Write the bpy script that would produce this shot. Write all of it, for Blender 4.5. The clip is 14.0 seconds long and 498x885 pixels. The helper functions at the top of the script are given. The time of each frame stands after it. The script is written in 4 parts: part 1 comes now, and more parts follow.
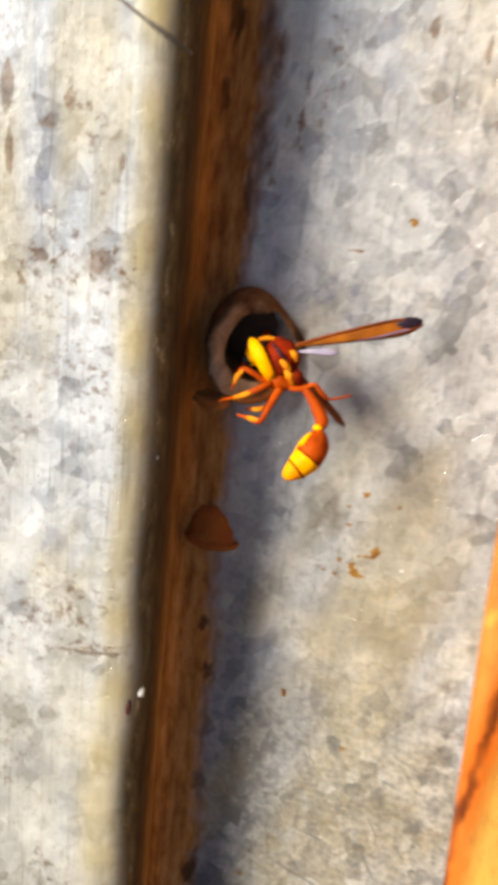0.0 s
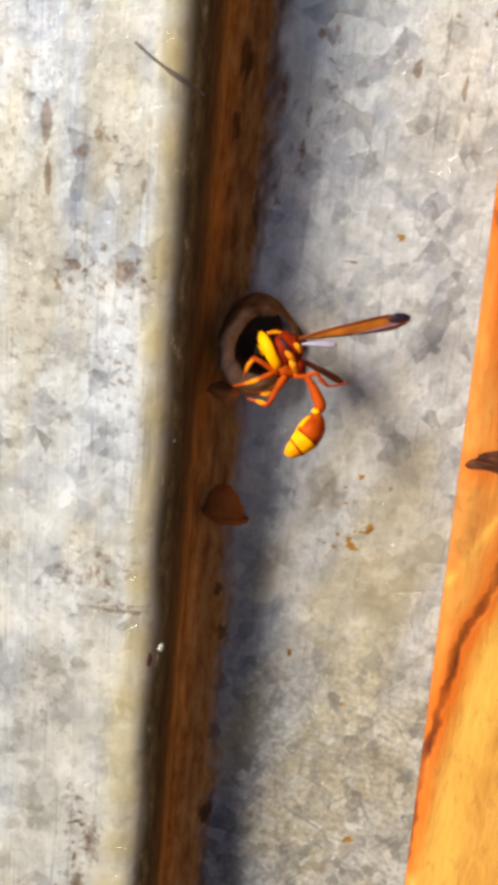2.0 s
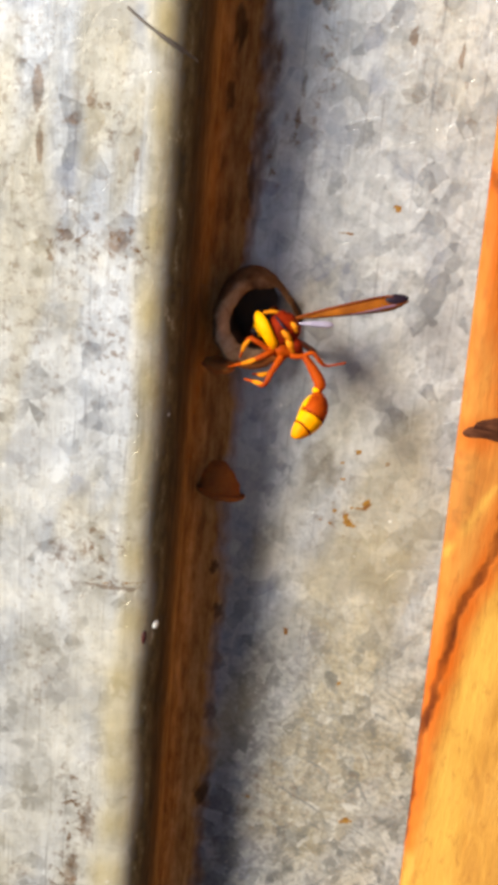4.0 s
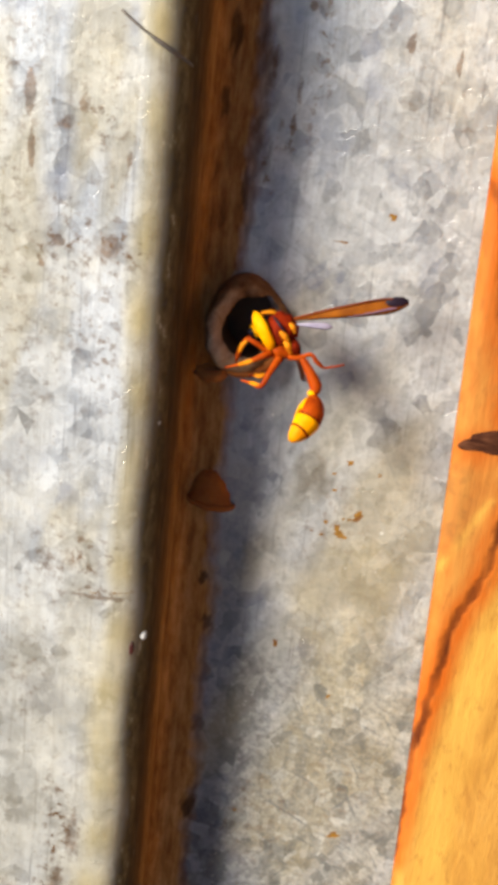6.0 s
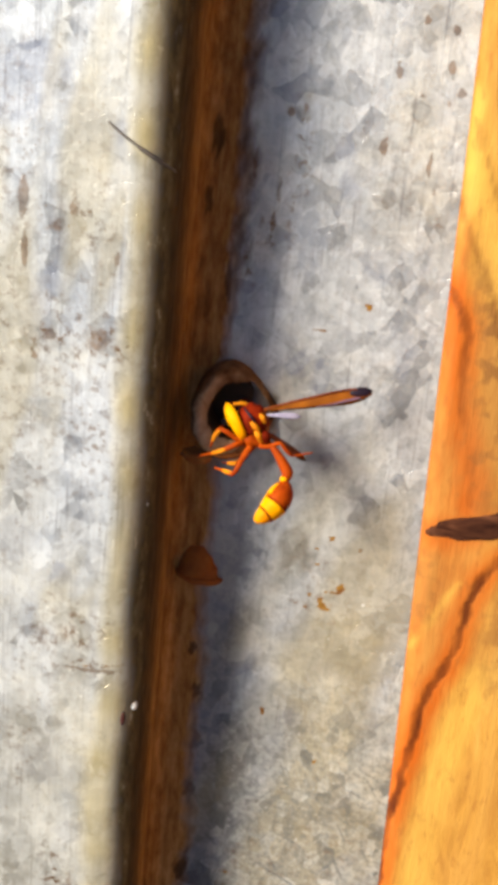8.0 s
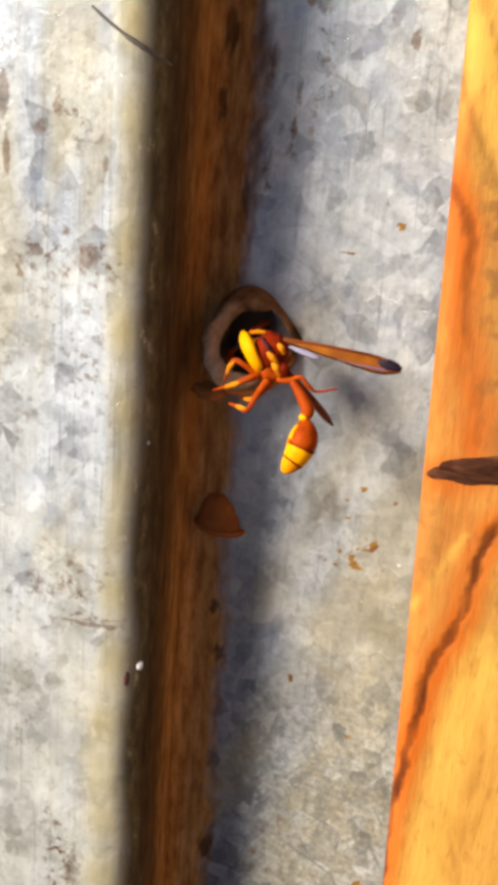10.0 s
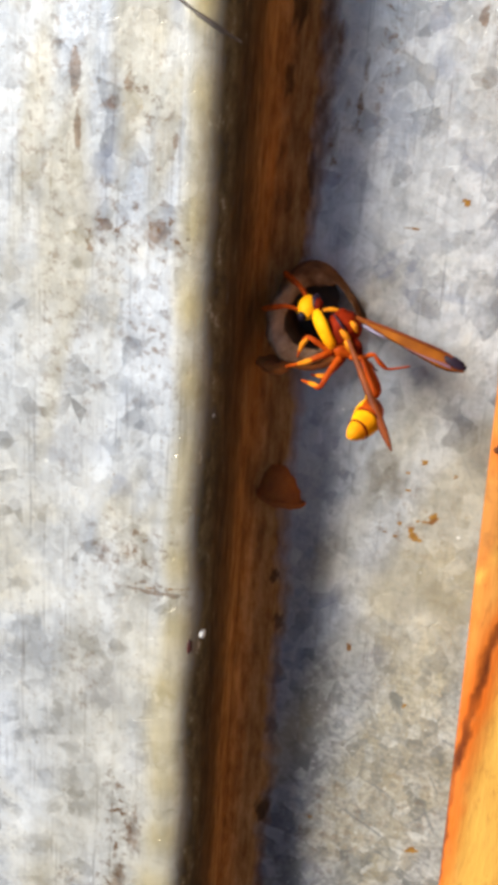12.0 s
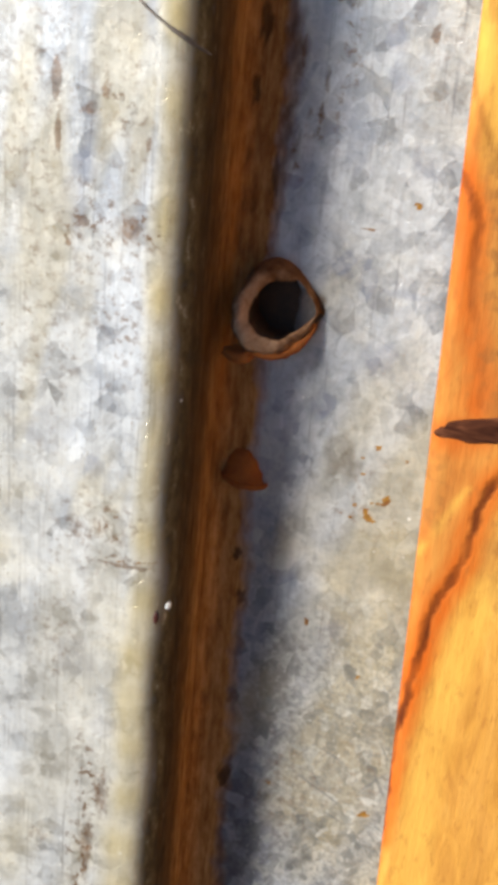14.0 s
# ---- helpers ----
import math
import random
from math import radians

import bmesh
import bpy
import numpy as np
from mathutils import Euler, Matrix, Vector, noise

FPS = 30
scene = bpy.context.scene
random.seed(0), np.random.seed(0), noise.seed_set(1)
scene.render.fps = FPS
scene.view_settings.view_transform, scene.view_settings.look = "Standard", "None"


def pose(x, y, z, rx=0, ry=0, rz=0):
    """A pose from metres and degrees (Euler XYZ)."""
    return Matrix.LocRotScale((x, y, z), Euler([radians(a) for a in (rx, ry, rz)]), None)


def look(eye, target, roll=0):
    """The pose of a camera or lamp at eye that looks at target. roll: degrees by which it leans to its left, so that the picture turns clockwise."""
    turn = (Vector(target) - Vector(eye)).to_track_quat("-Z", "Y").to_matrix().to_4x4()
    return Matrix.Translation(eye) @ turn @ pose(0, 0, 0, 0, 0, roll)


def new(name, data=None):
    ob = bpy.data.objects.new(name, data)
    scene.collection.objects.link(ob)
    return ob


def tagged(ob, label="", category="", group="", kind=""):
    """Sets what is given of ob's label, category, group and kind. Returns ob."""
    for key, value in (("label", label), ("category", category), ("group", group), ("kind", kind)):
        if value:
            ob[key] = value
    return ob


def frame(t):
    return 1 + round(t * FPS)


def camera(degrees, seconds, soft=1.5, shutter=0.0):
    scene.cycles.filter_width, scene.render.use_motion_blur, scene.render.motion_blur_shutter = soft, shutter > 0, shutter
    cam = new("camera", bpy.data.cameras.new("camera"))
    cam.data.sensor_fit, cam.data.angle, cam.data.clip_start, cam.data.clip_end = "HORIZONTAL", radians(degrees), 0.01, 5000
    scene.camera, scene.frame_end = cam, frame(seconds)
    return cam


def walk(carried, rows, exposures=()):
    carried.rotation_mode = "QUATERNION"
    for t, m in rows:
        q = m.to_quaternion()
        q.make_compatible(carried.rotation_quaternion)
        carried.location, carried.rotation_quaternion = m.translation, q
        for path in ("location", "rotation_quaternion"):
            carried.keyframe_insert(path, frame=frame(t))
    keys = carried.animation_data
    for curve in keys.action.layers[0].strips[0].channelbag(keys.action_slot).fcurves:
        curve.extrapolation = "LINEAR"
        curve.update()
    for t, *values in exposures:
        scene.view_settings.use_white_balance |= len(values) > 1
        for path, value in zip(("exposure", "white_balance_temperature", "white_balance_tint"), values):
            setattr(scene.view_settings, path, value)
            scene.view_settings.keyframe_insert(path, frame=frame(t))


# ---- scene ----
MM = 0.001
cam = camera(20.0, 14.0, soft=5.6, shutter=0.5)
PATH = [
    (0, (0.00384, -0.11335, 0.65458), (-0.00419, 0.02348, 0.59364), 5.75),
    (0.5, (0.01019, -0.12841, 0.66192), (-0.00082, 0.00815, 0.60083), 5.70),
    (1, (0.01033, -0.12981, 0.66218), (-0.00288, 0.00653, 0.60106), 5.46),
    (1.5, (0.01101, -0.12972, 0.65980), (-0.00250, 0.00658, 0.59864), 5.37),
    (2, (0.00953, -0.12881, 0.66087), (-0.00431, 0.00725, 0.59927), 5.39),
    (2.5, (0.00921, -0.12898, 0.65766), (-0.00436, 0.00702, 0.59587), 5.28),
    (3, (0.01097, -0.12866, 0.65944), (-0.00243, 0.00738, 0.59770), 5.23),
    (3.5, (0.01031, -0.12852, 0.65876), (-0.00331, 0.00741, 0.59680), 5.21),
    (6, (0.00955, -0.12670, 0.65792), (-0.00301, 0.00969, 0.59675), 6.10),
    (6.5, (0.00894, -0.12829, 0.65965), (-0.00303, 0.00830, 0.59882), 6.26),
    (7, (0.01256, -0.13249, 0.66037), (0.00086, 0.00462, 0.60067), 6.25),
    (7.5, (0.00891, -0.13105, 0.66499), (-0.00376, 0.00680, 0.60724), 5.87),
    (8, (0.01171, -0.13094, 0.66391), (-0.00214, 0.00710, 0.60688), 5.57),
    (8.5, (0.01273, -0.13028, 0.65770), (-0.00281, 0.00749, 0.60045), 5.17),
    (10.8, (0.02687, -0.11262, 0.65576), (-0.00777, 0.01884, 0.59237), 3.73),
    (11, (0.02618, -0.11452, 0.65552), (-0.00845, 0.01663, 0.59150), 3.67),
    (11.5, (0.02458, -0.11696, 0.65532), (-0.01003, 0.01400, 0.59089), 3.69),
    (12, (0.02166, -0.11866, 0.65749), (-0.01214, 0.01255, 0.59314), 3.89),
    (12.5, (0.02370, -0.11747, 0.65693), (-0.00883, 0.01419, 0.59283), 4.27),
    (13, (0.02631, -0.11759, 0.65797), (-0.00497, 0.01459, 0.59434), 4.68),
    (13.5, (0.02526, -0.12126, 0.65902), (-0.00576, 0.01093, 0.59527), 4.97),
    (14, (0.02506, -0.12686, 0.66016), (-0.00638, 0.00499, 0.59592), 5.16),
]
walk(cam, [(t, look(eye, target, roll)) for t, eye, target, roll in PATH], exposures=[(0.0, 1.08, 6750, 10), (1.0, 0.93, 6650, 10), (8.5, 0.93, 6600, 10), (11.0, 0.99, 6500, 10), (11.5, 0.96, 6300, 10), (12.0, 0.94, 6150, 10), (12.5, 0.95, 6150, 10), (13.0, 0.97, 6350, 10), (14.0, 0.94, 6250, 10)])

# ---- daylight ----
SUN_RAY = Vector((1.04, 1.0, -0.75)).normalized()
world = bpy.data.worlds.new("sky")
scene.world = world
world.use_nodes = True
wn = world.node_tree.nodes
sky = wn.new("ShaderNodeTexSky")
sky.sky_type, sky.sun_disc = "NISHITA", False
sky.air_density, sky.dust_density, sky.ozone_density = 1.0, 0.0, 6.0
sky.sun_elevation = math.asin(-SUN_RAY.z)
sky.sun_rotation = math.atan2(-SUN_RAY.x, -SUN_RAY.y)
world.node_tree.links.new(sky.outputs[0], wn["Background"].inputs[0])
wn["Background"].inputs[1].default_value = 0.05
sun = new("sun", bpy.data.lights.new("sun", "SUN"))
sun.data.energy, sun.data.angle, sun.data.color = 4.6, radians(21.0), (1.0, 0.92, 0.79)
sun.matrix_basis = look((0, 0, 3), Vector((0, 0, 3)) + SUN_RAY)


# ---- materials ----
class Mat:
    """A node material under construction: n() adds a node, l() links two sockets."""

    def __init__(self, name):
        self.m = bpy.data.materials.new(name)
        self.m.use_nodes = True
        self.t = self.m.node_tree
        self.b = self.t.nodes["Principled BSDF"]
        self.co = self.n("ShaderNodeTexCoord").outputs["Object"]

    def n(self, kind, **sets):
        node = self.t.nodes.new(kind)
        for key, value in sets.items():
            node.inputs[key.replace("_", " ")].default_value = value
        return node

    def l(self, a, b):
        self.t.links.new(a, b)

    def scaled(self, v, source=None):
        mp = self.n("ShaderNodeMapping")
        mp.inputs["Scale"].default_value = v
        self.l(source or self.co, mp.inputs["Vector"])
        return mp.outputs[0]

    def noise(self, scale, detail=4.0, rough=0.6, vec=None, warp=0.0):
        nd = self.n("ShaderNodeTexNoise", Scale=scale, Detail=detail, Roughness=rough, Distortion=warp)
        self.l(vec or self.co, nd.inputs["Vector"])
        return nd.outputs["Fac"]

    def cells(self, scale, vec=None, random=1.0):
        nd = self.n("ShaderNodeTexVoronoi", Scale=scale, Randomness=random)
        self.l(vec or self.co, nd.inputs["Vector"])
        return nd.outputs["Color"], nd.outputs["Distance"]

    def ramp(self, fac, stops):
        nd = self.n("ShaderNodeValToRGB")
        while len(nd.color_ramp.elements) < len(stops):
            nd.color_ramp.elements.new(0.5)
        for e, (p, c) in zip(nd.color_ramp.elements, stops):
            e.position = p
            e.color = (c, c, c, 1) if isinstance(c, (int, float)) else (*c, 1)
        self.l(fac, nd.inputs[0])
        return nd.outputs[0]

    def mix(self, fac, a, b, blend="MIX"):
        nd = self.n("ShaderNodeMix")
        nd.data_type, nd.blend_type = "RGBA", blend
        for sock, v in ((nd.inputs["Factor"], fac), (nd.inputs[6], a), (nd.inputs[7], b)):
            if isinstance(v, (int, float)):
                sock.default_value = v
            elif isinstance(v, tuple):
                sock.default_value = (*v, 1)
            else:
                self.l(v, sock)
        return nd.outputs[2]

    def math(self, op, a, b=0.0):
        nd = self.n("ShaderNodeMath")
        nd.operation = op
        for sock, v in ((nd.inputs[0], a), (nd.inputs[1], b)):
            if isinstance(v, (int, float)):
                sock.default_value = v
            else:
                self.l(v, sock)
        return nd.outputs[0]

    def attr(self, name):
        nd = self.n("ShaderNodeAttribute")
        nd.attribute_name = name
        return nd.outputs["Fac"]

    def ragged(self, name, grain, amount, lo=0.35, hi=0.65):
        """A stain's mask with a broken edge: the attribute, frayed by a grain."""
        rough = self.math("MULTIPLY", self.math("SUBTRACT", grain, 0.5), amount)
        inside = self.ramp(self.attr(name), [(0.0, 0.0), (0.12, 1.0)])
        return self.math("MULTIPLY", self.ramp(self.math("ADD", self.attr(name), rough), [(lo, 0.0), (hi, 1.0)]), inside)

    def turned(self, degrees, v):
        """The place turned in the wall's plane, then stretched."""
        mp = self.n("ShaderNodeMapping")
        mp.inputs["Rotation"].default_value = (0, radians(degrees), 0)
        self.l(self.co, mp.inputs["Vector"])
        return self.scaled(v, mp.outputs[0])

    def bump(self, height, strength, distance):
        nd = self.n("ShaderNodeBump", Strength=strength, Distance=distance)
        self.l(height, nd.inputs["Height"])
        self.l(nd.outputs[0], self.b.inputs["Normal"])

    def set(self, **sets):
        for key, v in sets.items():
            sock = self.b.inputs[key.replace("_", " ")]
            if isinstance(v, tuple):
                sock.default_value = (*v, 1)
            elif isinstance(v, (int, float)):
                sock.default_value = v
            else:
                self.l(v, sock)
        return self


def galvanised():
    """Weathered zinc: angular crystals, a vertical rolling streak, white bloom, dirt and rust stains, and painted
    shade.
    """
    k = Mat("galvanised_steel")
    warp = k.n("ShaderNodeMix")
    warp.data_type = "VECTOR"
    nz = k.n("ShaderNodeTexNoise", Scale=420.0, Detail=3.0)
    k.l(k.co, nz.inputs["Vector"])
    warp.inputs["Factor"].default_value = 0.0014
    k.l(k.co, warp.inputs[4])
    k.l(nz.outputs["Color"], warp.inputs[5])
    vec = warp.outputs[1]
    big, _ = k.cells(430.0, vec)
    small, _ = k.cells(1000.0, k.scaled((1.0, 1.0, 0.7), vec))
    sep = k.n("ShaderNodeSeparateColor")
    k.l(k.mix(0.38, big, small), sep.inputs[0])
    streak = k.noise(1300.0, 4.0, 0.75, k.scaled((1.0, 1.0, 0.06)))
    bloom = k.noise(130.0, 8.0, 0.7)
    mottle = k.noise(700.0, 5.0, 0.75)
    base = k.ramp(sep.outputs[0], [(0.14, (0.30, 0.315, 0.35)), (0.45, (0.525, 0.55, 0.595)), (0.85, (0.705, 0.735, 0.775))])
    patch = k.math("ADD", bloom, k.math("MULTIPLY", k.math("SUBTRACT", sep.outputs[2], 0.5), 0.30))
    patch = k.math("ADD", patch, k.math("MULTIPLY", k.attr("chalk"), 0.06))
    base = k.mix(k.ramp(patch, [(0.46, 0.0), (0.60, 0.7)]), base, (0.775, 0.80, 0.83))
    base = k.mix(k.ramp(k.noise(62.0, 5.0, 0.6), [(0.50, 0.0), (0.68, 0.5)]), base, (0.74, 0.65, 0.45))
    base = k.mix(k.ramp(k.noise(85.0, 4.0, 0.6, k.scaled((1.0, 1.0, 0.7)), 0.3), [(0.52, 0.0), (0.68, 0.5)]), base, (0.47, 0.53, 0.64))
    base = k.mix(k.ramp(mottle, [(0.34, 0.45), (0.48, 0.0)]), base, (0.34, 0.35, 0.37))
    base = k.mix(k.ramp(streak, [(0.50, 0.0), (0.72, 0.34)]), base, (0.33, 0.33, 0.35))
    dirt = k.noise(1900.0, 3.0, 0.7)
    base = k.mix(k.ramp(dirt, [(0.63, 0.0), (0.72, 0.6)]), base, (0.24, 0.17, 0.11))
    scratch = k.noise(2300.0, 2.0, 0.5, k.scaled((1.0, 1.0, 0.035)))
    base = k.mix(k.math("MULTIPLY", k.ramp(scratch, [(0.60, 0.0), (0.68, 0.55)]), k.ramp(bloom, [(0.42, 1.0), (0.60, 0.25)])), base, (0.22, 0.22, 0.25))
    # dull crystals and dark blots, with the rib's shade painted beside the groove
    base = k.mix(k.math("MULTIPLY", k.attr("tarnish_shade"), k.ramp(k.mix(0.5, sep.outputs[0], mottle), [(0.35, 1.0), (0.62, 0.60)])), base, (0.25, 0.285, 0.40))
    base = k.mix(k.math("MULTIPLY", k.attr("murk_shade"), k.ramp(k.mix(0.5, sep.outputs[1], mottle), [(0.38, 1.0), (0.60, 0.62)])), base, (0.075, 0.085, 0.12))
    base = k.mix(k.attr("buff"), base, (0.58, 0.47, 0.22))
    base = k.mix(k.math("MULTIPLY", k.attr("grime"), k.ramp(k.noise(420.0, 4.0), [(0.3, 0.55), (0.6, 1.0)])), base, (0.11, 0.095, 0.072))
    shard, _ = k.cells(640.0, k.scaled((1.25, 1.0, 0.8), vec))
    bits = k.n("ShaderNodeSeparateColor")
    k.l(shard, bits.inputs[0])
    base = k.mix(k.math("MULTIPLY", k.math("MULTIPLY", k.attr("scuff"), k.ramp(k.noise(300.0, 4.0, 0.6), [(0.42, 0.15), (0.60, 1.0)])), k.ramp(bits.outputs[1], [(0.3, 0.0), (0.45, 0.8)])), base, k.ramp(bits.outputs[0], [(0.25, (0.13, 0.135, 0.13)), (0.55, (0.31, 0.315, 0.30)), (0.85, (0.58, 0.58, 0.55))]))
    crust = k.noise(1500.0, 5.0, 0.75)
    base = k.mix(k.math("MULTIPLY", k.attr("scuff"), k.ramp(crust, [(0.40, 0.6), (0.50, 0.0)])), base, (0.17, 0.175, 0.17))
    base = k.mix(k.math("MULTIPLY", k.attr("scuff"), k.ramp(crust, [(0.56, 0.0), (0.66, 0.6)])), base, (0.72, 0.72, 0.68))
    for degrees in (28.0, -40.0, 63.0):
        nick = k.noise(1300.0, 2.0, 0.5, k.turned(degrees, (1.0, 1.0, 0.07)))
        base = k.mix(k.math("MULTIPLY", k.attr("scuff"), k.ramp(nick, [(0.65, 0.0), (0.71, 0.65)])), base, (0.15, 0.155, 0.16))
        base = k.mix(k.math("MULTIPLY", k.attr("scuff"), k.ramp(nick, [(0.27, 0.25), (0.33, 0.0)])), base, (0.80, 0.80, 0.78))
    fray = k.noise(850.0, 5.0, 0.7, k.scaled((1.0, 1.0, 0.45)))
    # shade of the rolled rib edge, painted from olive to dark brown
    base = k.mix(k.ragged("olive_shade", fray, 0.7, 0.15, 0.95), base, k.ramp(fray, [(0.38, (0.060, 0.042, 0.018)), (0.60, (0.19, 0.145, 0.075)), (0.70, (0.48, 0.42, 0.30))]))
    flecks = k.ramp(k.noise(1000.0, 5.0, 0.7), [(0.52, 0.0), (0.62, 0.9)])
    base = k.mix(k.math("MULTIPLY", k.attr("specks"), flecks), base, (0.16, 0.075, 0.022))
    ragged = k.math("ADD", k.attr("rust"), k.math("MULTIPLY", k.math("SUBTRACT", k.noise(1600.0, 4.0, 0.7), 0.5), 1.3))
    rusty = k.math("MULTIPLY", k.ramp(ragged, [(0.34, 0.0), (0.56, 1.0)]), k.ramp(k.attr("rust"), [(0.02, 0.0), (0.2, 1.0)]))
    base = k.mix(rusty, base, k.ramp(k.noise(900.0, 2.0), [(0.35, (0.13, 0.045, 0.004)), (0.65, (0.28, 0.14, 0.010))]))
    blots = k.ragged("brown", k.noise(1150.0, 4.0, 0.7), 1.15, 0.30, 0.55)
    base = k.mix(k.math("MULTIPLY", blots, 0.62), base, k.ramp(k.noise(700.0, 3.0), [(0.35, (0.085, 0.036, 0.014)), (0.65, (0.25, 0.125, 0.045))]))
    dust, gap = k.cells(330.0)
    pick = k.n("ShaderNodeSeparateColor")
    k.l(dust, pick.inputs[0])
    grit = k.math("MULTIPLY", k.ramp(gap, [(0.04, 1.0), (0.09, 0.0)]), k.ramp(pick.outputs[0], [(0.90, 0.0), (0.94, 0.8)]))
    base = k.mix(grit, base, (0.86, 0.85, 0.80))
    grain = k.noise(1500.0, 5.0, 0.7, k.scaled((1.0, 1.0, 0.05)))
    pits = k.noise(1100.0, 4.0, 0.7, k.scaled((1.0, 1.0, 0.32)))
    silt = k.ramp(k.math("ADD", k.math("MULTIPLY", grain, 0.5), k.math("MULTIPLY", pits, 0.5)), [(0.36, (0.18, 0.077, 0.022)), (0.48, (0.37, 0.176, 0.055)), (0.62, (0.56, 0.315, 0.122))])
    silt = k.mix(k.attr("seam"), silt, (0.55, 0.19, 0.02))
    silt = k.mix(k.attr("dark_silt"), silt, k.ramp(pits, [(0.38, (0.115, 0.048, 0.017)), (0.64, (0.31, 0.138, 0.046))]))
    silted = k.ragged("silt", fray, 0.65, 0.05, 0.9)
    base = k.mix(silted, base, silt)
    # near-black brown: painted shade of the rib's side, and dark blots in the groove
    shade_stained = k.ragged("shade_stain", fray, 0.8, 0.2, 0.8)
    base = k.mix(k.math("MULTIPLY", shade_stained, 0.8), base, k.ramp(k.noise(1200.0, 4.0, 0.7, k.scaled((1.0, 1.0, 0.2))), [(0.4, (0.030, 0.016, 0.006)), (0.7, (0.11, 0.060, 0.024))]))
    clean = k.math("SUBTRACT", 1.0, k.math("MAXIMUM", k.math("MAXIMUM", k.math("MAXIMUM", silted, shade_stained), k.attr("olive_shade")), k.math("MAXIMUM", rusty, k.math("MULTIPLY", k.attr("grime"), 0.7))))
    metal = k.math("MULTIPLY", k.ramp(bloom, [(0.44, 0.58), (0.66, 0.35)]), clean)
    rough = k.math("ADD", k.ramp(sep.outputs[1], [(0.1, 0.34), (0.9, 0.52)]), k.math("MULTIPLY", k.math("MAXIMUM", rusty, k.attr("olive_shade")), 0.3))
    # silt and painted shade both lose their gloss
    silt_or_shade = k.math("MAXIMUM", k.math("MAXIMUM", silted, shade_stained), k.attr("olive_shade"))
    k.set(Base_Color=base, Metallic=metal, Roughness=k.math("ADD", rough, k.math("MULTIPLY", silt_or_shade, 0.25)), Specular_IOR_Level=k.math("SUBTRACT", 0.5, k.math("MULTIPLY", silt_or_shade, 0.42)))
    height = k.math("ADD", k.math("MULTIPLY", sep.outputs[2], 0.5), k.math("ADD", k.math("MULTIPLY", streak, 0.5), k.math("MULTIPLY", mottle, 0.8)))
    k.bump(height, 0.6, 0.00014)
    return k.m


def timber():
    """Oiled orange hardwood with long grain; "figure" marks dark heart lines, "sap" the paler outer wood."""
    k = Mat("orange_timber")
    long = k.noise(420.0, 5.0, 0.65, k.scaled((1.0, 1.0, 0.22)), 0.9)
    fine = k.noise(2200.0, 3.0, 0.7, k.scaled((1.0, 1.0, 0.14)))
    blot = k.noise(70.0, 4.0, 0.6, k.scaled((1.0, 1.0, 0.5)))
    red = k.ramp(long, [(0.25, (0.25, 0.052, 0.006)), (0.55, (0.47, 0.155, 0.026)), (0.8, (0.52, 0.22, 0.045))])
    pale = k.ramp(long, [(0.25, (0.26, 0.088, 0.012)), (0.55, (0.52, 0.25, 0.042)), (0.8, (0.64, 0.37, 0.085))])
    cloud = k.noise(260.0, 5.0, 0.65, k.scaled((1.0, 1.0, 0.35)), 0.4)
    base = k.mix(k.attr("sap"), red, pale)
    base = k.mix(k.ramp(cloud, [(0.40, 0.0), (0.70, 0.6)]), base, (0.55, 0.27, 0.06))
    base = k.mix(k.math("MULTIPLY", k.attr("warm"), k.ramp(cloud, [(0.3, 0.95), (0.7, 0.55)])), base, (0.47, 0.092, 0.006))
    base = k.mix(k.math("MULTIPLY", k.attr("gold"), k.ramp(cloud, [(0.3, 0.45), (0.6, 0.95)])), base, (0.64, 0.36, 0.065))
    base = k.mix(k.ramp(blot, [(0.5, 0.0), (0.72, 0.35)]), base, (0.38, 0.16, 0.035))
    spots = k.noise(620.0, 3.0, 0.6)
    base = k.mix(k.math("MULTIPLY", k.attr("mottled"), 0.6), base, (0.36, 0.155, 0.038))
    base = k.mix(k.math("MULTIPLY", k.attr("mottled"), k.ramp(spots, [(0.47, 0.12), (0.58, 0.9)])), base, (0.23, 0.095, 0.025))
    base = k.mix(k.ramp(fine, [(0.55, 0.0), (0.75, 0.35)]), base, (0.34, 0.13, 0.03))
    pores = k.noise(1300.0, 3.0, 0.7, k.scaled((1.0, 1.0, 0.35)))
    base = k.mix(k.ramp(pores, [(0.56, 0.0), (0.70, 0.5)]), base, (0.27, 0.095, 0.02))
    vein = k.ragged("figure", k.noise(900.0, 4.0, 0.65, k.scaled((1.0, 1.0, 0.3))), 0.8, 0.1, 1.05)
    base = k.mix(vein, base, (0.085, 0.016, 0.003))
    k.set(Base_Color=base, Roughness=0.55, Specular_IOR_Level=0.15)
    k.bump(k.math("SUBTRACT", k.math("ADD", long, fine), k.attr("figure")), 0.4, 0.0002)
    return k.m


def plain(name, colour, dark, scale, rough=0.5, bump=0.3, depth=0.00005, metal=0.0, **more):
    k = Mat(name)
    f = k.noise(scale, 5.0, 0.65)
    k.set(Base_Color=k.mix(k.ramp(f, [(0.3, 0.0), (0.7, 1.0)]), dark, colour), Roughness=rough, Metallic=metal, **more)
    k.bump(k.noise(scale * 2.3, 4.0), bump, depth)
    return k.m


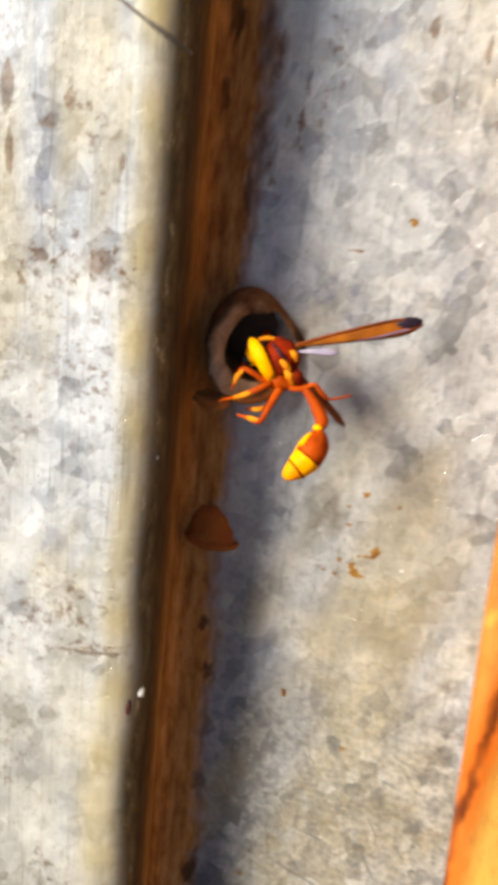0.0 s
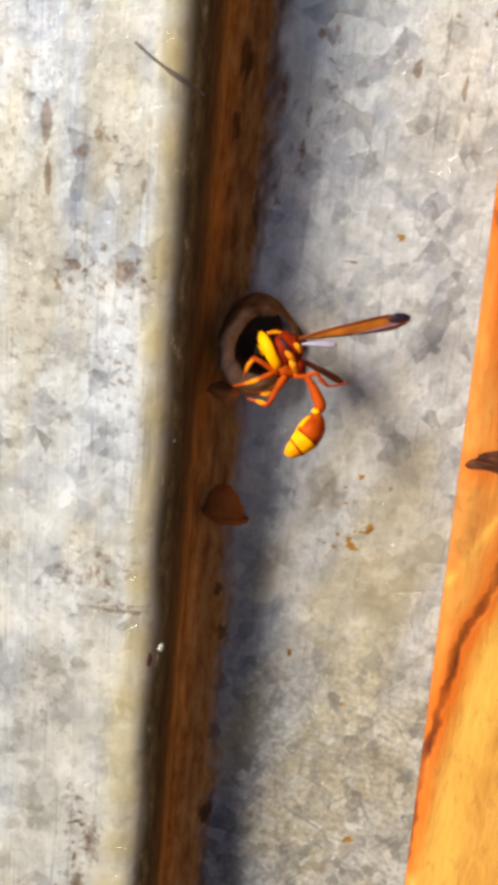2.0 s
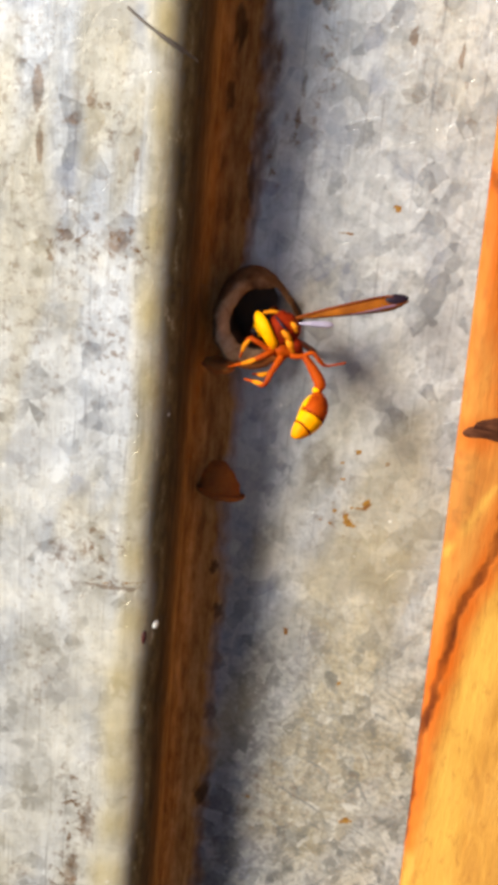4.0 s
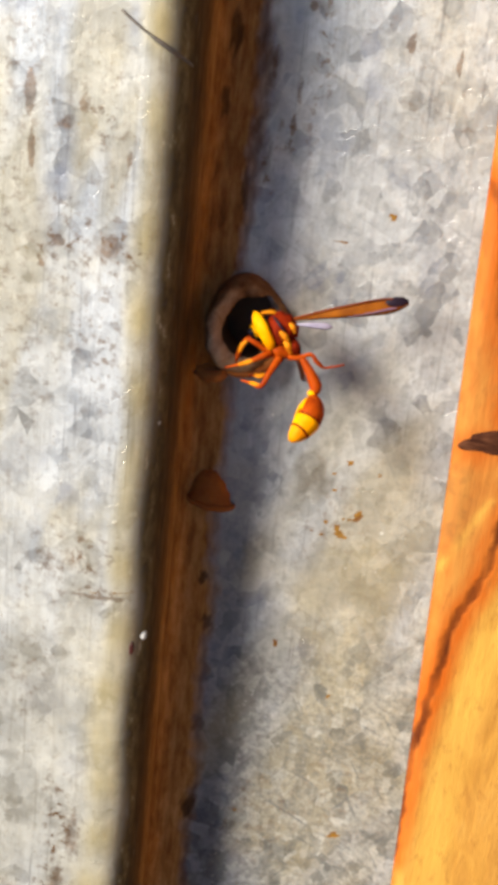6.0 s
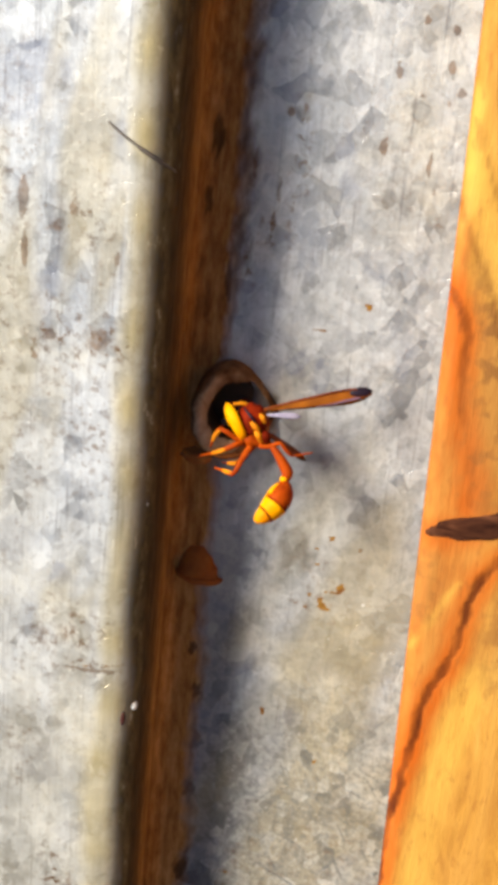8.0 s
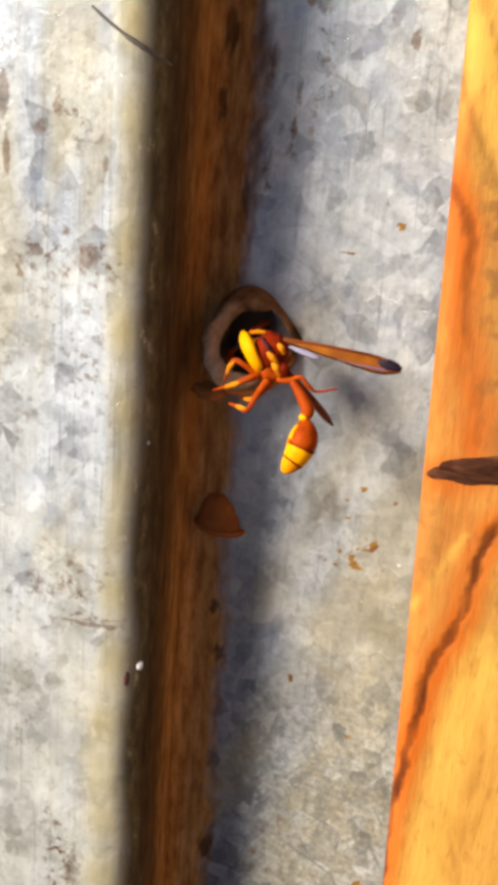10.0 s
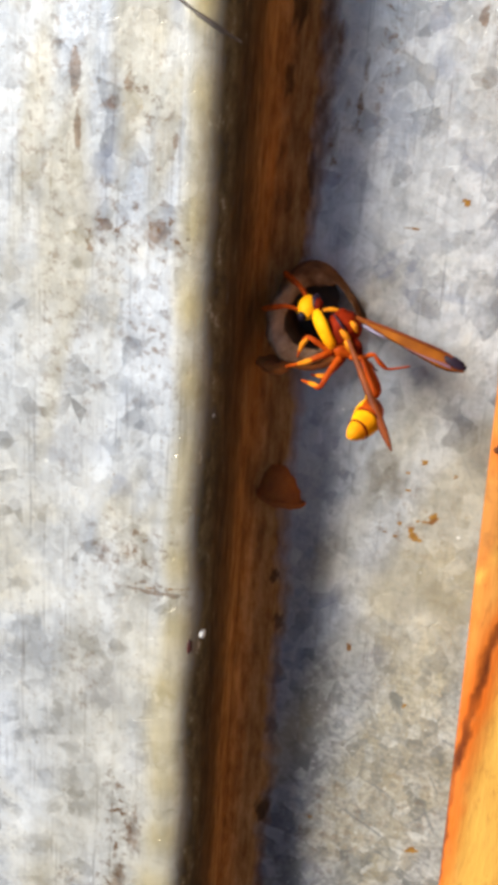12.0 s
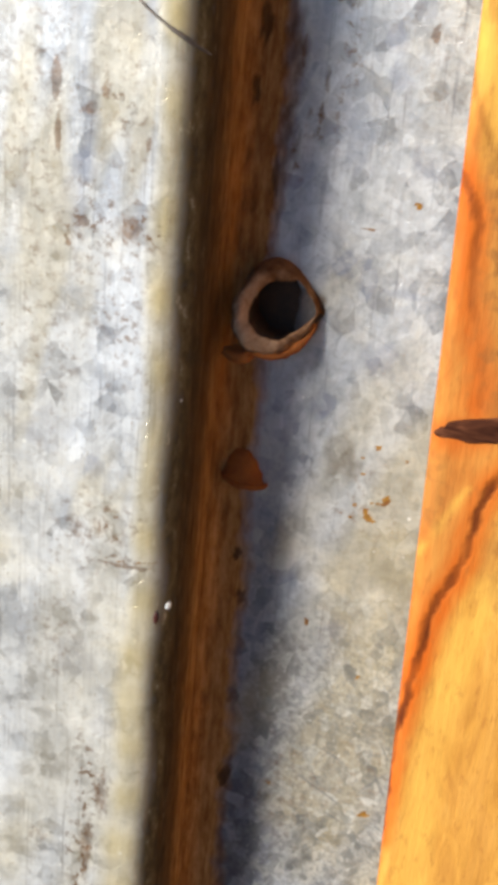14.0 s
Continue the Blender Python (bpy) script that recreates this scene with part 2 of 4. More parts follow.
ZINC = galvanised()
WOOD = timber()
def nest_mud():
    """Brown mud, paler where a mesh attribute says so, with coarse pellets."""
    k = Mat("nest_mud")
    f = k.noise(900.0, 5.0, 0.65)
    pellets = k.noise(420.0, 3.0, 0.6)
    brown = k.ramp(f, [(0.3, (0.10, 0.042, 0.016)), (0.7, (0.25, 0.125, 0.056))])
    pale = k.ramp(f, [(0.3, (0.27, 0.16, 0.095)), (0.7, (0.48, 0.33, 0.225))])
    k.set(Base_Color=k.mix(k.ragged("pale_flank", f, 0.6, 0.1, 0.9), brown, pale), Roughness=0.92, Specular_IOR_Level=0.15)
    k.bump(k.math("ADD", f, pellets), 0.8, 0.00025)
    return k.m


MUD = nest_mud()
# darker copy of the mud that paints the shade inside the nest
SHADE_MUD = plain("shaded_mud", (0.050, 0.024, 0.011), (0.022, 0.011, 0.006), 900.0, 0.75, 0.6, 0.00012)
RED_MUD = plain("red_mud", (0.36, 0.115, 0.016), (0.20, 0.050, 0.008), 800.0, 0.92, 0.6, 0.00012)
def knot_wood():
    k = Mat("knot_wood")
    f = k.noise(560.0, 5.0, 0.7, k.scaled((0.30, 1.0, 1.5)), 0.5)
    k.set(Base_Color=k.ramp(f, [(0.34, (0.018, 0.006, 0.004)), (0.50, (0.065, 0.022, 0.011)), (0.68, (0.15, 0.058, 0.028))]), Roughness=0.9, Specular_IOR_Level=0.05)
    k.bump(f, 0.7, 0.0003)
    return k.m


KNOT = knot_wood()
EARTH = plain("grey_paving", (0.085, 0.087, 0.092), (0.055, 0.057, 0.062), 3.0, 0.95, 0.5, 0.01)
SPECK = plain("white_lime", (0.85, 0.84, 0.80), (0.7, 0.69, 0.65), 900.0, 0.6)
SEED = plain("dark_seed_husk", (0.07, 0.008, 0.006), (0.03, 0.004, 0.004), 900.0, 0.6)
FIBRE = plain("grey_fibre", (0.16, 0.13, 0.11), (0.08, 0.07, 0.06), 900.0, 0.7)
YELLOW = plain("yellow_chitin", (0.86, 0.43, 0.002), (0.74, 0.26, 0.001), 700.0, 0.5, 0.35, 0.00006, Specular_IOR_Level=0.04)
TIP = plain("orange_yellow_chitin", (0.82, 0.34, 0.003), (0.62, 0.19, 0.002), 600.0, 0.5, 0.35, 0.00006, Specular_IOR_Level=0.04)
AMBER = plain("amber_chitin", (0.66, 0.25, 0.008), (0.46, 0.13, 0.006), 700.0, 0.5, 0.35, 0.00006, Specular_IOR_Level=0.04)
ORANGE = plain("orange_chitin", (0.42, 0.066, 0.003), (0.20, 0.021, 0.002), 800.0, 0.5, 0.35, 0.00006, Specular_IOR_Level=0.04)
MAROON = plain("maroon_chitin", (0.23, 0.017, 0.002), (0.04, 0.003, 0.001), 480.0, 0.65, 0.6, 0.00008, Specular_IOR_Level=0.04)
BLACK = plain("black_chitin", (0.020, 0.010, 0.022), (0.008, 0.005, 0.010), 900.0, 0.5, 0.15, 0.00003, Specular_IOR_Level=0.15)
DARK = plain("brown_wing", (0.20, 0.042, 0.005), (0.075, 0.016, 0.004), 400.0, 0.5, 0.4, 0.00006, Specular_IOR_Level=0.1)
WING = plain("amber_wing", (0.27, 0.082, 0.008), (0.075, 0.018, 0.006), 420.0, 0.45, 0.4, 0.00006, Specular_IOR_Level=0.04)
VIOLET = plain("violet_membrane", (0.20, 0.12, 0.18), (0.10, 0.055, 0.10), 500.0, 0.35, 0.3, 0.00004)
PALE = plain("clear_wing", (0.33, 0.30, 0.40), (0.22, 0.19, 0.28), 600.0, 0.3, 0.2, 0.00003)


# ---- mesh helpers ----
def part(name, bm, material, parent=None, label="", smooth=True):
    me = bpy.data.meshes.new(name)
    bm.to_mesh(me)
    bm.free()
    me.materials.append(material)
    if smooth:
        me.polygons.foreach_set("use_smooth", [True] * len(me.polygons))
    ob = new(name, me)
    if parent:
        ob.parent = parent
    if label:
        ob["label"] = label
    return ob


def tube(points, radii, seg=12, squash=1.0, bm=None):
    """A closed round body along a line, with a radius at each point; squash flattens it along its second axis."""
    bm = bm or bmesh.new()
    pts = [Vector(p) for p in points]
    rings, side = [], None
    for i, p in enumerate(pts):
        d = (pts[min(i + 1, len(pts) - 1)] - pts[max(i - 1, 0)]).normalized()
        if side is None:
            side = d.orthogonal().normalized()
        side = (side - d * side.dot(d)).normalized()
        up = d.cross(side)
        r = radii[i]
        rings.append([bm.verts.new(p + side * (r * math.cos(a)) + up * (r * squash * math.sin(a)))
                      for a in (2 * math.pi * j / seg for j in range(seg))])
    for a, b in zip(rings, rings[1:]):
        for j in range(seg):
            bm.faces.new((a[j], a[(j + 1) % seg], b[(j + 1) % seg], b[j]))
    for ring, flip in ((rings[0], True), (rings[-1], False)):
        bm.faces.new(ring[::-1] if flip else ring)
    bmesh.ops.recalc_face_normals(bm, faces=bm.faces)
    return bm


def spline(points, n):
    """Points evenly along a smooth line through the given ones."""
    p = [np.array(q, float) for q in points]
    p = [2 * p[0] - p[1], *p, 2 * p[-1] - p[-2]]
    out = []
    for s in np.linspace(0, len(p) - 3 - 1e-6, n):
        i, f = int(s), s - int(s)
        a, b, c, d = p[i:i + 4]
        out.append(0.5 * ((2 * b) + (c - a) * f + (2 * a - 5 * b + 4 * c - d) * f * f + (3 * b - a - 3 * c + d) * f ** 3))
    return out


def blob(centre, radii, n=16, rough=0.0, seed=0.0):
    bm = bmesh.new()
    bmesh.ops.create_uvsphere(bm, u_segments=n, v_segments=max(6, n * 2 // 3), radius=1.0)
    for v in bm.verts:
        k = 1 + rough * noise.noise(v.co * 2.2 + Vector((seed, seed * 1.7, 0)))
        v.co = Vector(centre) + Vector((v.co.x * radii[0], v.co.y * radii[1], v.co.z * radii[2])) * k
    return bm


def sheet_mesh(name, xy, zs, fields, material):
    """A sheet swept upward: the outline xy (n, 2) at each height zs; fields: attribute name -> values (len(zs), n)."""
    n, m = len(xy), len(zs)
    co = np.zeros((m, n, 3))
    co[:, :, :2], co[:, :, 2] = xy[None], zs[:, None]
    i = (np.arange(m - 1)[:, None] * n + np.arange(n - 1)[None]).ravel()
    quads = np.stack([i, i + 1, i + n + 1, i + n], -1)
    me = bpy.data.meshes.new(name)
    me.from_pydata(co.reshape(-1, 3).tolist(), [], quads.tolist())
    for key, values in fields.items():
        me.attributes.new(key, "FLOAT", "POINT").data.foreach_set("value", np.ascontiguousarray(values, dtype=np.float32).ravel())
    me.polygons.foreach_set("use_smooth", [True] * len(me.polygons))
    me.materials.append(material)
    return new(name, me)


def wave(u, v, seed):
    """A cheap smooth wobble between about -1 and 1."""
    return (np.sin(1.3 * u + 2.1 * v + seed) + np.sin(2.9 * u - 1.7 * v + 2.3 * seed) + np.sin(-4.1 * u + 3.7 * v + 1.1 * seed)) / 3


def stretch(lo, hi, fine_lo, fine_hi, fine, coarse):
    """Steps that are fine inside the middle stretch and coarse outside it."""
    return np.concatenate([np.arange(lo, fine_lo, coarse), np.arange(fine_lo, fine_hi, fine), np.arange(fine_hi, hi + coarse / 2, coarse)])


# ---- the ribbed metal wall ----
def rib_outline():
    """The sheet's outline in mm: flat pans at y = 0 and ribs 13 mm proud, with rolled corners."""
    corners = [(-400, 0, 0), (-240, 0, 4), (-238, -13, 3), (-189, -13, 3), (-187, 0, 4), (-62, 0, 4), (-60, -13, 3), (-8.95, -13, 3.8),
               (-8.5, 0, 1.8), (113, 0, 4), (115, -13, 3), (165, -13, 3), (167, 0, 4), (400, 0, 0)]
    pts = [np.array(corners[0][:2], float)]
    for i in range(1, len(corners) - 1):
        a, b, c = (np.array(corners[j][:2], float) for j in (i - 1, i, i + 1))
        u, w, r = (a - b) / np.linalg.norm(a - b), (c - b) / np.linalg.norm(c - b), corners[i][2]
        half = math.acos(float(np.clip(u @ w, -1, 1))) / 2
        reach = r / math.tan(half)
        mid = b + (u + w) / np.linalg.norm(u + w) * (r / math.sin(half))
        p, q = b + u * reach, b + w * reach
        t0, t1 = math.atan2(*(p - mid)[::-1]), math.atan2(*(q - mid)[::-1])
        turn = (t1 - t0 + math.pi) % (2 * math.pi) - math.pi
        pts += [mid + r * np.array([math.cos(t0 + turn * s), math.sin(t0 + turn * s)]) for s in np.linspace(0, 1, 13)]
    pts.append(np.array(corners[-1][:2], float))
    out = [pts[0]]
    for p in pts[1:]:
        q = out[-1]
        near = max(p[0], q[0]) > -40 and min(p[0], q[0]) < 32
        n = max(1, int(np.linalg.norm(p - q) / (0.25 if near else 12.0)))
        out += [q + (p - q) * s for s in np.linspace(0, 1, n + 1)[1:]]
    return np.array(out)


def metal_wall():
    xy = rib_outline()
    zs = stretch(0, 1200, 525, 662, 0.3, 20.0)
    x, z = np.meshgrid(xy[:, 0], zs)
    rust, grime, buff, specks, tarnish_shade, seam, brown = (np.zeros_like(x) for _ in range(7))
    # brown silt and rust washed down into the groove beside each rib, with a ragged edge
    y = np.broadcast_to(xy[:, 1], x.shape)
    edge = -4.5 + 0.5 * wave(x * 0.3, z * 0.16, 3.0) + 0.3 * wave(z * 0.5, z * 0.9, 1.0)
    silt = np.clip((edge - x) / 2.2 + 0.5, 0, 1) * np.clip((y + 9.0) / 3.0, 0, 1) * ((x > -14) & (x < 0))

    def spot(field, cx, cz, rx, rz, amount, seed, ragged=0.45, soft=0.5):
        if field is rust:
            rx, rz = rx * 0.66, rz * 0.66
        d = np.hypot((x - cx) / rx, (z - cz) / rz) + ragged * wave((x - cx) / rx * 1.5, (z - cz) / rz * 1.5, seed)
        np.maximum(field, amount * np.clip((1 - d) / soft + 0.5, 0, 1), out=field)

    for k, (cx, cz, rx, rz, a) in enumerate([
            (9.56, 594.95, 0.60, 0.75, 1.0), (9.2, 594.3, 0.9, 0.3, 0.8), (7.87, 592.60, 0.70, 0.55, 1.0), (7.6, 593.2, 0.4, 0.6, 0.9), (8.3, 592.2, 0.8, 0.3, 0.9), (6.36, 593.6, 0.3, 0.4, 0.8), (6.1, 592.2, 0.4, 0.3, 0.8),
            (8.1, 594.2, 0.5, 0.25, 0.6), (5.09, 592.45, 0.35, 0.25, 0.6), (8.02, 600.46, 0.4, 0.35, 0.85), (10.99, 599.6, 0.5, 0.35, 0.6), (6.7, 599.1, 0.3, 0.3, 0.7), (6.83, 597.3, 0.3, 0.3, 0.75),
            (8.79, 625.4, 0.5, 0.42, 1.0), (2.83, 578.9, 0.40, 0.9, 0.8), (9.06, 573.2, 0.35, 0.35, 0.8), (11.9, 555.3, 0.75, 0.6, 1.0), (11.3, 555.0, 0.4, 0.3, 0.8),
            (4.46, 622.55, 1.2, 0.25, 0.6), (-14.9, 589.1, 2.2, 0.18, 0.5), (-11.5, 589.5, 1.4, 0.16, 0.55), (0.6, 556.5, 0.5, 0.4, 0.7)]):
        spot(rust, cx, cz, rx, rz, a, k * 1.37)
    # dull blue-grey crystals; the patch at (7.2, 609.6) paints the wasp's soft shadow
    for k, (cx, cz, rx, rz, a) in enumerate([
            (5.5, 636.6, 0.8, 1.6, 0.55), (4.9, 640.0, 1.0, 1.3, 0.4), (2.5, 618.9, 1.2, 1.3, 0.6), (5.0, 617.4, 0.8, 1.9, 0.6), (8.3, 616.7, 1.8, 0.4, 0.5), (7.2, 609.6, 1.6, 1.9, 0.75), (1.8, 604.0, 1.4, 1.5, 0.6), (2.4, 631.0, 1.3, 3.4, 0.4),
            (9.1, 629.4, 1.4, 1.6, 0.4), (12.8, 620.9, 0.8, 2.2, 0.35), (8.4, 584.8, 1.5, 1.3, 0.5), (6.0, 578.5, 1.2, 1.1, 0.6), (12.1, 581.0, 1.3, 1.8, 0.5), (12.4, 569.1, 1.2, 3.0, 0.45), (-1.8, 587.9, 0.9, 1.4, 0.8), (0.7, 583.9, 0.6, 1.8, 0.55),
            (-1.5, 606.0, 1.4, 4.0, 0.45), (-2.0, 576.0, 1.6, 10.0, 0.4), (-1.8, 560.0, 1.5, 8.0, 0.5), (-2.2, 634.0, 1.3, 8.0, 0.35), (-22.0, 602.0, 2.5, 2.0, 0.35), (-21.5, 645.0, 4.0, 3.5, 0.45), (-15.5, 641.5, 2.6, 2.2, 0.35), (-19.0, 628.0, 1.4, 1.4, 0.5), (-20.3, 624.5, 1.3, 2.6, 0.4), (-17.0, 599.0, 1.0, 1.2, 0.5), (-18.5, 577.0, 2.2, 2.6, 0.4), (-15.0, 569.0, 1.6, 1.3, 0.35), (-14.0, 630.0, 1.4, 3.0, 0.3)]):
        spot(tarnish_shade, cx, cz, rx, rz, a, k * 1.73 + 4, 0.35, 0.4)
    # the rib's shade beside the groove, painted dull blue-grey on the pan, most of all low down
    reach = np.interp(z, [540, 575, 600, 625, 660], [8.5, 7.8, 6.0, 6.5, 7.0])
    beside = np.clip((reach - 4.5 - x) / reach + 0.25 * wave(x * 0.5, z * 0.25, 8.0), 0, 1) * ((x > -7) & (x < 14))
    np.maximum(tarnish_shade, np.interp(z, [540, 600, 660], [0.9, 0.75, 0.7]) * beside ** 0.7, out=tarnish_shade)
    murk_shade = np.interp(z, [540, 562, 580, 598, 612], [1.0, 0.95, 0.75, 0.35, 0.0]) * np.clip((-4.5 + 0.8 * reach - x) / 2.5 + 0.4 * wave(x * 0.7, z * 0.3, 3.0), 0, 1) * ((x > -7) & (x < 14))
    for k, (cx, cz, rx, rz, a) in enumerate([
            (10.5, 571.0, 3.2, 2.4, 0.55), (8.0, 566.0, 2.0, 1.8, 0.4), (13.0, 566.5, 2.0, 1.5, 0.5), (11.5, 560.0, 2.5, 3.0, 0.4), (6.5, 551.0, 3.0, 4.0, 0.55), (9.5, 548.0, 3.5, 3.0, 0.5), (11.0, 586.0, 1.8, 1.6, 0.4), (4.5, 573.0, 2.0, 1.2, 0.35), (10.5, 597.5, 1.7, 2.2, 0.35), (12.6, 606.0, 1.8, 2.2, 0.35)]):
        spot(murk_shade, cx, cz, rx, rz, 0.75 * a, k * 2.3 + 1, 0.4, 0.5)
    # broken clouds of brown flecks on the rib
    for k, (cx, cz, rx, rz, a) in enumerate([
            (-18.3, 622.9, 2.6, 3.4, 0.9), (-14.2, 622.8, 2.4, 2.6, 1.0), (-14.5, 613.0, 2.0, 5.0, 0.7), (-16.5, 617.0, 3.0, 3.5, 0.6), (-17.8, 591.4, 3.5, 4.5, 0.6), (-16.4, 561.0, 1.3, 5.5, 1.3), (-17.0, 551.0, 1.3, 6.0, 1.3), (-15.0, 593.0, 2.6, 2.2, 0.9), (-14.0, 589.0, 2.5, 1.0, 0.9), (-15.5, 634.0, 1.6, 3.0, 0.8),
            (-24.0, 632.0, 3.0, 16.0, 0.5), (-22.5, 612.0, 3.5, 9.0, 0.5), (-15.5, 633.0, 2.5, 6.0, 0.45), (-20.5, 580.0, 3.0, 6.0, 0.45), (0.9, 637.0, 1.0, 6.0, 0.8), (-1.2, 631.5, 0.9, 2.2, 0.9), (-3.0, 628.5, 0.6, 2.2, 0.9),
            (3.0, 556.0, 4.0, 5.0, 0.5), (7.0, 594.0, 3.0, 4.0, 0.45), (9.5, 640.0, 4.0, 8.0, 0.3), (10.5, 561.0, 4.0, 4.0, 0.4)]):
        spot(specks, cx, cz, rx, rz, a, k * 1.91 + 1, 0.5, 1.2)
    for k, (cx, cz, rx, rz, a) in enumerate([
            (4.5, 598.8, 2.1, 3.0, 0.85), (-3.2, 628.8, 0.35, 1.6, 0.6), (4.6, 621.6, 1.3, 0.18, 0.4), (0.1, 643.0, 0.9, 0.5, 0.5), (-23.4, 561.0, 0.8, 0.8, 0.5), (-0.8, 588.7, 0.9, 1.2, 0.45), (-1.2, 564.5, 1.6, 1.4, 0.35), (-18.7, 645.0, 0.6, 0.35, 0.6), (-15.73, 604.11, 0.7, 0.8, 0.45), (-13.80, 622.57, 1.8, 1.3, 0.35),
            (-20.41, 616.14, 3.0, 3.0, 0.22), (11.52, 602.64, 2.2, 1.8, 0.22), (14.21, 568.25, 3.0, 1.6, 0.28), (0.83, 644.55, 1.0, 0.5, 0.5)]):
        spot(grime, cx, cz, rx, rz, a, k * 2.11 + 5)
    for k, (cx, cz, rx, rz, a) in enumerate([
            (10.32, 590.04, 7.0, 14.0, 0.45), (14.53, 563.26, 5.0, 6.0, 0.5), (8.0, 556.0, 5.0, 8.0, 0.4), (-12.68, 573.54, 5.0, 26.0, 0.3), (-15.82, 638.48, 3.0, 12.0, 0.4),
            (-16.08, 595.37, 3.0, 5.0, 0.3), (-24.25, 597.86, 6.0, 30.0, 0.15), (9.0, 566.0, 8.0, 18.0, 0.52), (-19.0, 562.0, 7.0, 22.0, 0.30), (-23.5, 622.0, 3.5, 15.0, 0.4)]):
        spot(buff, cx, cz, rx, rz, a, k * 0.83 + 2, 0.6, 0.9)
    low_pan = np.clip((590 - z) / 18, 0, 1) * np.clip((x + 3) / 3, 0, 1) * (x < 25)
    spot(grime, 9.0, 560.0, 11.0, 20.0, 0.42, 3.3, 0.5, 0.9)
    spot(grime, 9.0, 610.0, 9.0, 30.0, 0.24, 6.1, 0.5, 0.9)
    scuff = np.maximum(0.9 * low_pan, 0.25 * (x > -4) * (x < 25))
    # brown droppings of rust on the pan, and broken brown blots on the rib
    for k, (cx, cz, rx, rz, a) in enumerate([
            (10.8, 652.2, 0.31, 0.4, 0.8), (13.5, 651.6, 0.37, 0.44, 0.8), (13.5, 648.4, 0.37, 0.66, 0.8), (8.9, 647.5, 0.37, 0.55, 0.9), (8.7, 648.2, 0.25, 0.25, 0.8), (14.7, 646.3, 0.45, 0.44, 0.8), (13.7, 645.3, 0.29, 0.35, 0.7),
            (11.2, 645.6, 0.37, 0.31, 0.5), (8.3, 640.6, 0.40, 0.66, 1.0), (8.4, 641.4, 0.25, 0.3, 0.8), (12.7, 639.6, 0.25, 1.1, 0.8), (13.4, 637.1, 0.25, 0.44, 0.5), (12.3, 634.8, 0.31, 0.25, 0.5), (14.3, 633.9, 0.6, 0.44, 0.5)]):
        spot(brown, cx, cz, rx, rz, a, k * 1.1 + 3, 0.25, 0.7)
    for k, (cx, cz, rx, rz, a) in enumerate([
            (-0.5, 643.0, 0.41, 0.53, 0.7), (0.8, 643.4, 0.33, 0.53, 0.6), (-1.2, 632.5, 0.25, 1.1, 0.8), (-0.9, 635.7, 0.25, 1.8, 0.5), (-3.3, 637.7, 0.3, 1.8, 0.5), (-21.8, 635.2, 0.55, 2.1, 0.62), (-21.55, 630.6, 0.36, 1.9, 0.7)]):
        spot(brown, cx, cz, rx, rz, a, k * 1.7 + 1, 0.15, 0.6)
    for k, (cx, cz, rx, rz, a) in enumerate([
            (-14.6, 622.8, 1.5, 1.4, 0.55), (-18.9, 623.0, 0.55, 0.6, 0.7), (-19.2, 621.6, 0.5, 0.4, 0.6), (-17.2, 634.8, 0.5, 0.9, 0.6), (-13.2, 630.6, 0.4, 0.8, 0.55), (-14.5, 628.2, 0.3, 0.35, 0.6), (-14.7, 614.4, 0.5, 0.35, 0.6), (-14.4, 612.7, 0.4, 0.4, 0.6),
            (-20.3, 620.8, 0.4, 0.35, 0.55), (-18.6, 633.1, 1.1, 0.8, 0.45), (-18.4, 591.7, 1.7, 1.6, 0.42), (-16.1, 592.5, 1.3, 1.6, 0.42), (-13.9, 588.8, 3.4, 0.3, 0.6), (-14.8, 560.7, 1.0, 3.7, 0.52), (-16.4, 553.0, 0.9, 4.5, 0.55), (-22.3, 552.6, 1.5, 1.6, 0.4)]):
        spot(brown, cx, cz, rx, rz, a, k * 1.3 + 2, 0.3, 1.0)
    # thin scores in the pan
    for (ax, az), (bx, bz) in (((2.29, 567.1), (4.17, 551.5)), ((7.4, 568.4), (9.8, 564.0)), ((12.2, 559.6), (14.0, 556.2))):
        u = np.clip(((x - ax) * (bx - ax) + (z - az) * (bz - az)) / ((bx - ax) ** 2 + (bz - az) ** 2), 0, 1)
        d = np.hypot(x - ax - u * (bx - ax), z - az - u * (bz - az))
        np.maximum(grime, 0.75 * np.clip(1.2 - d / 0.28, 0, 1), out=grime)
    # a yellowish tide mark along the rib's shoulder, then painted olive shade where the edge rolls over
    wander = 0.35 * wave(z * 0.13, z * 0.07, 2.0)
    girth = np.interp(z, [540, 575, 600, 660], [3.4, 2.6, 1.5, 1.6])
    shoulder = np.clip(1.3 - np.abs(x + 10.3 + 0.6 * girth + wander) / girth, 0, 1) * (0.66 + 0.25 * wave(z * 0.4, z * 0.23, 5.0)) * (y < -6)
    buff = np.maximum(buff, np.clip(shoulder, 0, 1))
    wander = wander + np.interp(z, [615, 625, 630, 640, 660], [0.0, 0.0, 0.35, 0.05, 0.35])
    olive_shade = np.clip((x + 11.75 + wander) / 2.2, 0, 1) * (y < -0.5) * (x > -13) * (x < 0)
    # the rib's shade painted near-black in the corner: on the rib's side and the first millimetres of the pan
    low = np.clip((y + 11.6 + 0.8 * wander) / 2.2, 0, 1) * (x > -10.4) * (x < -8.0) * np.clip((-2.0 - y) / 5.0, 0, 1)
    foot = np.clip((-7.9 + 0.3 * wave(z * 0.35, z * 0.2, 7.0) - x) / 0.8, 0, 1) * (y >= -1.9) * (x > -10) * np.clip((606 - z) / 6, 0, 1)
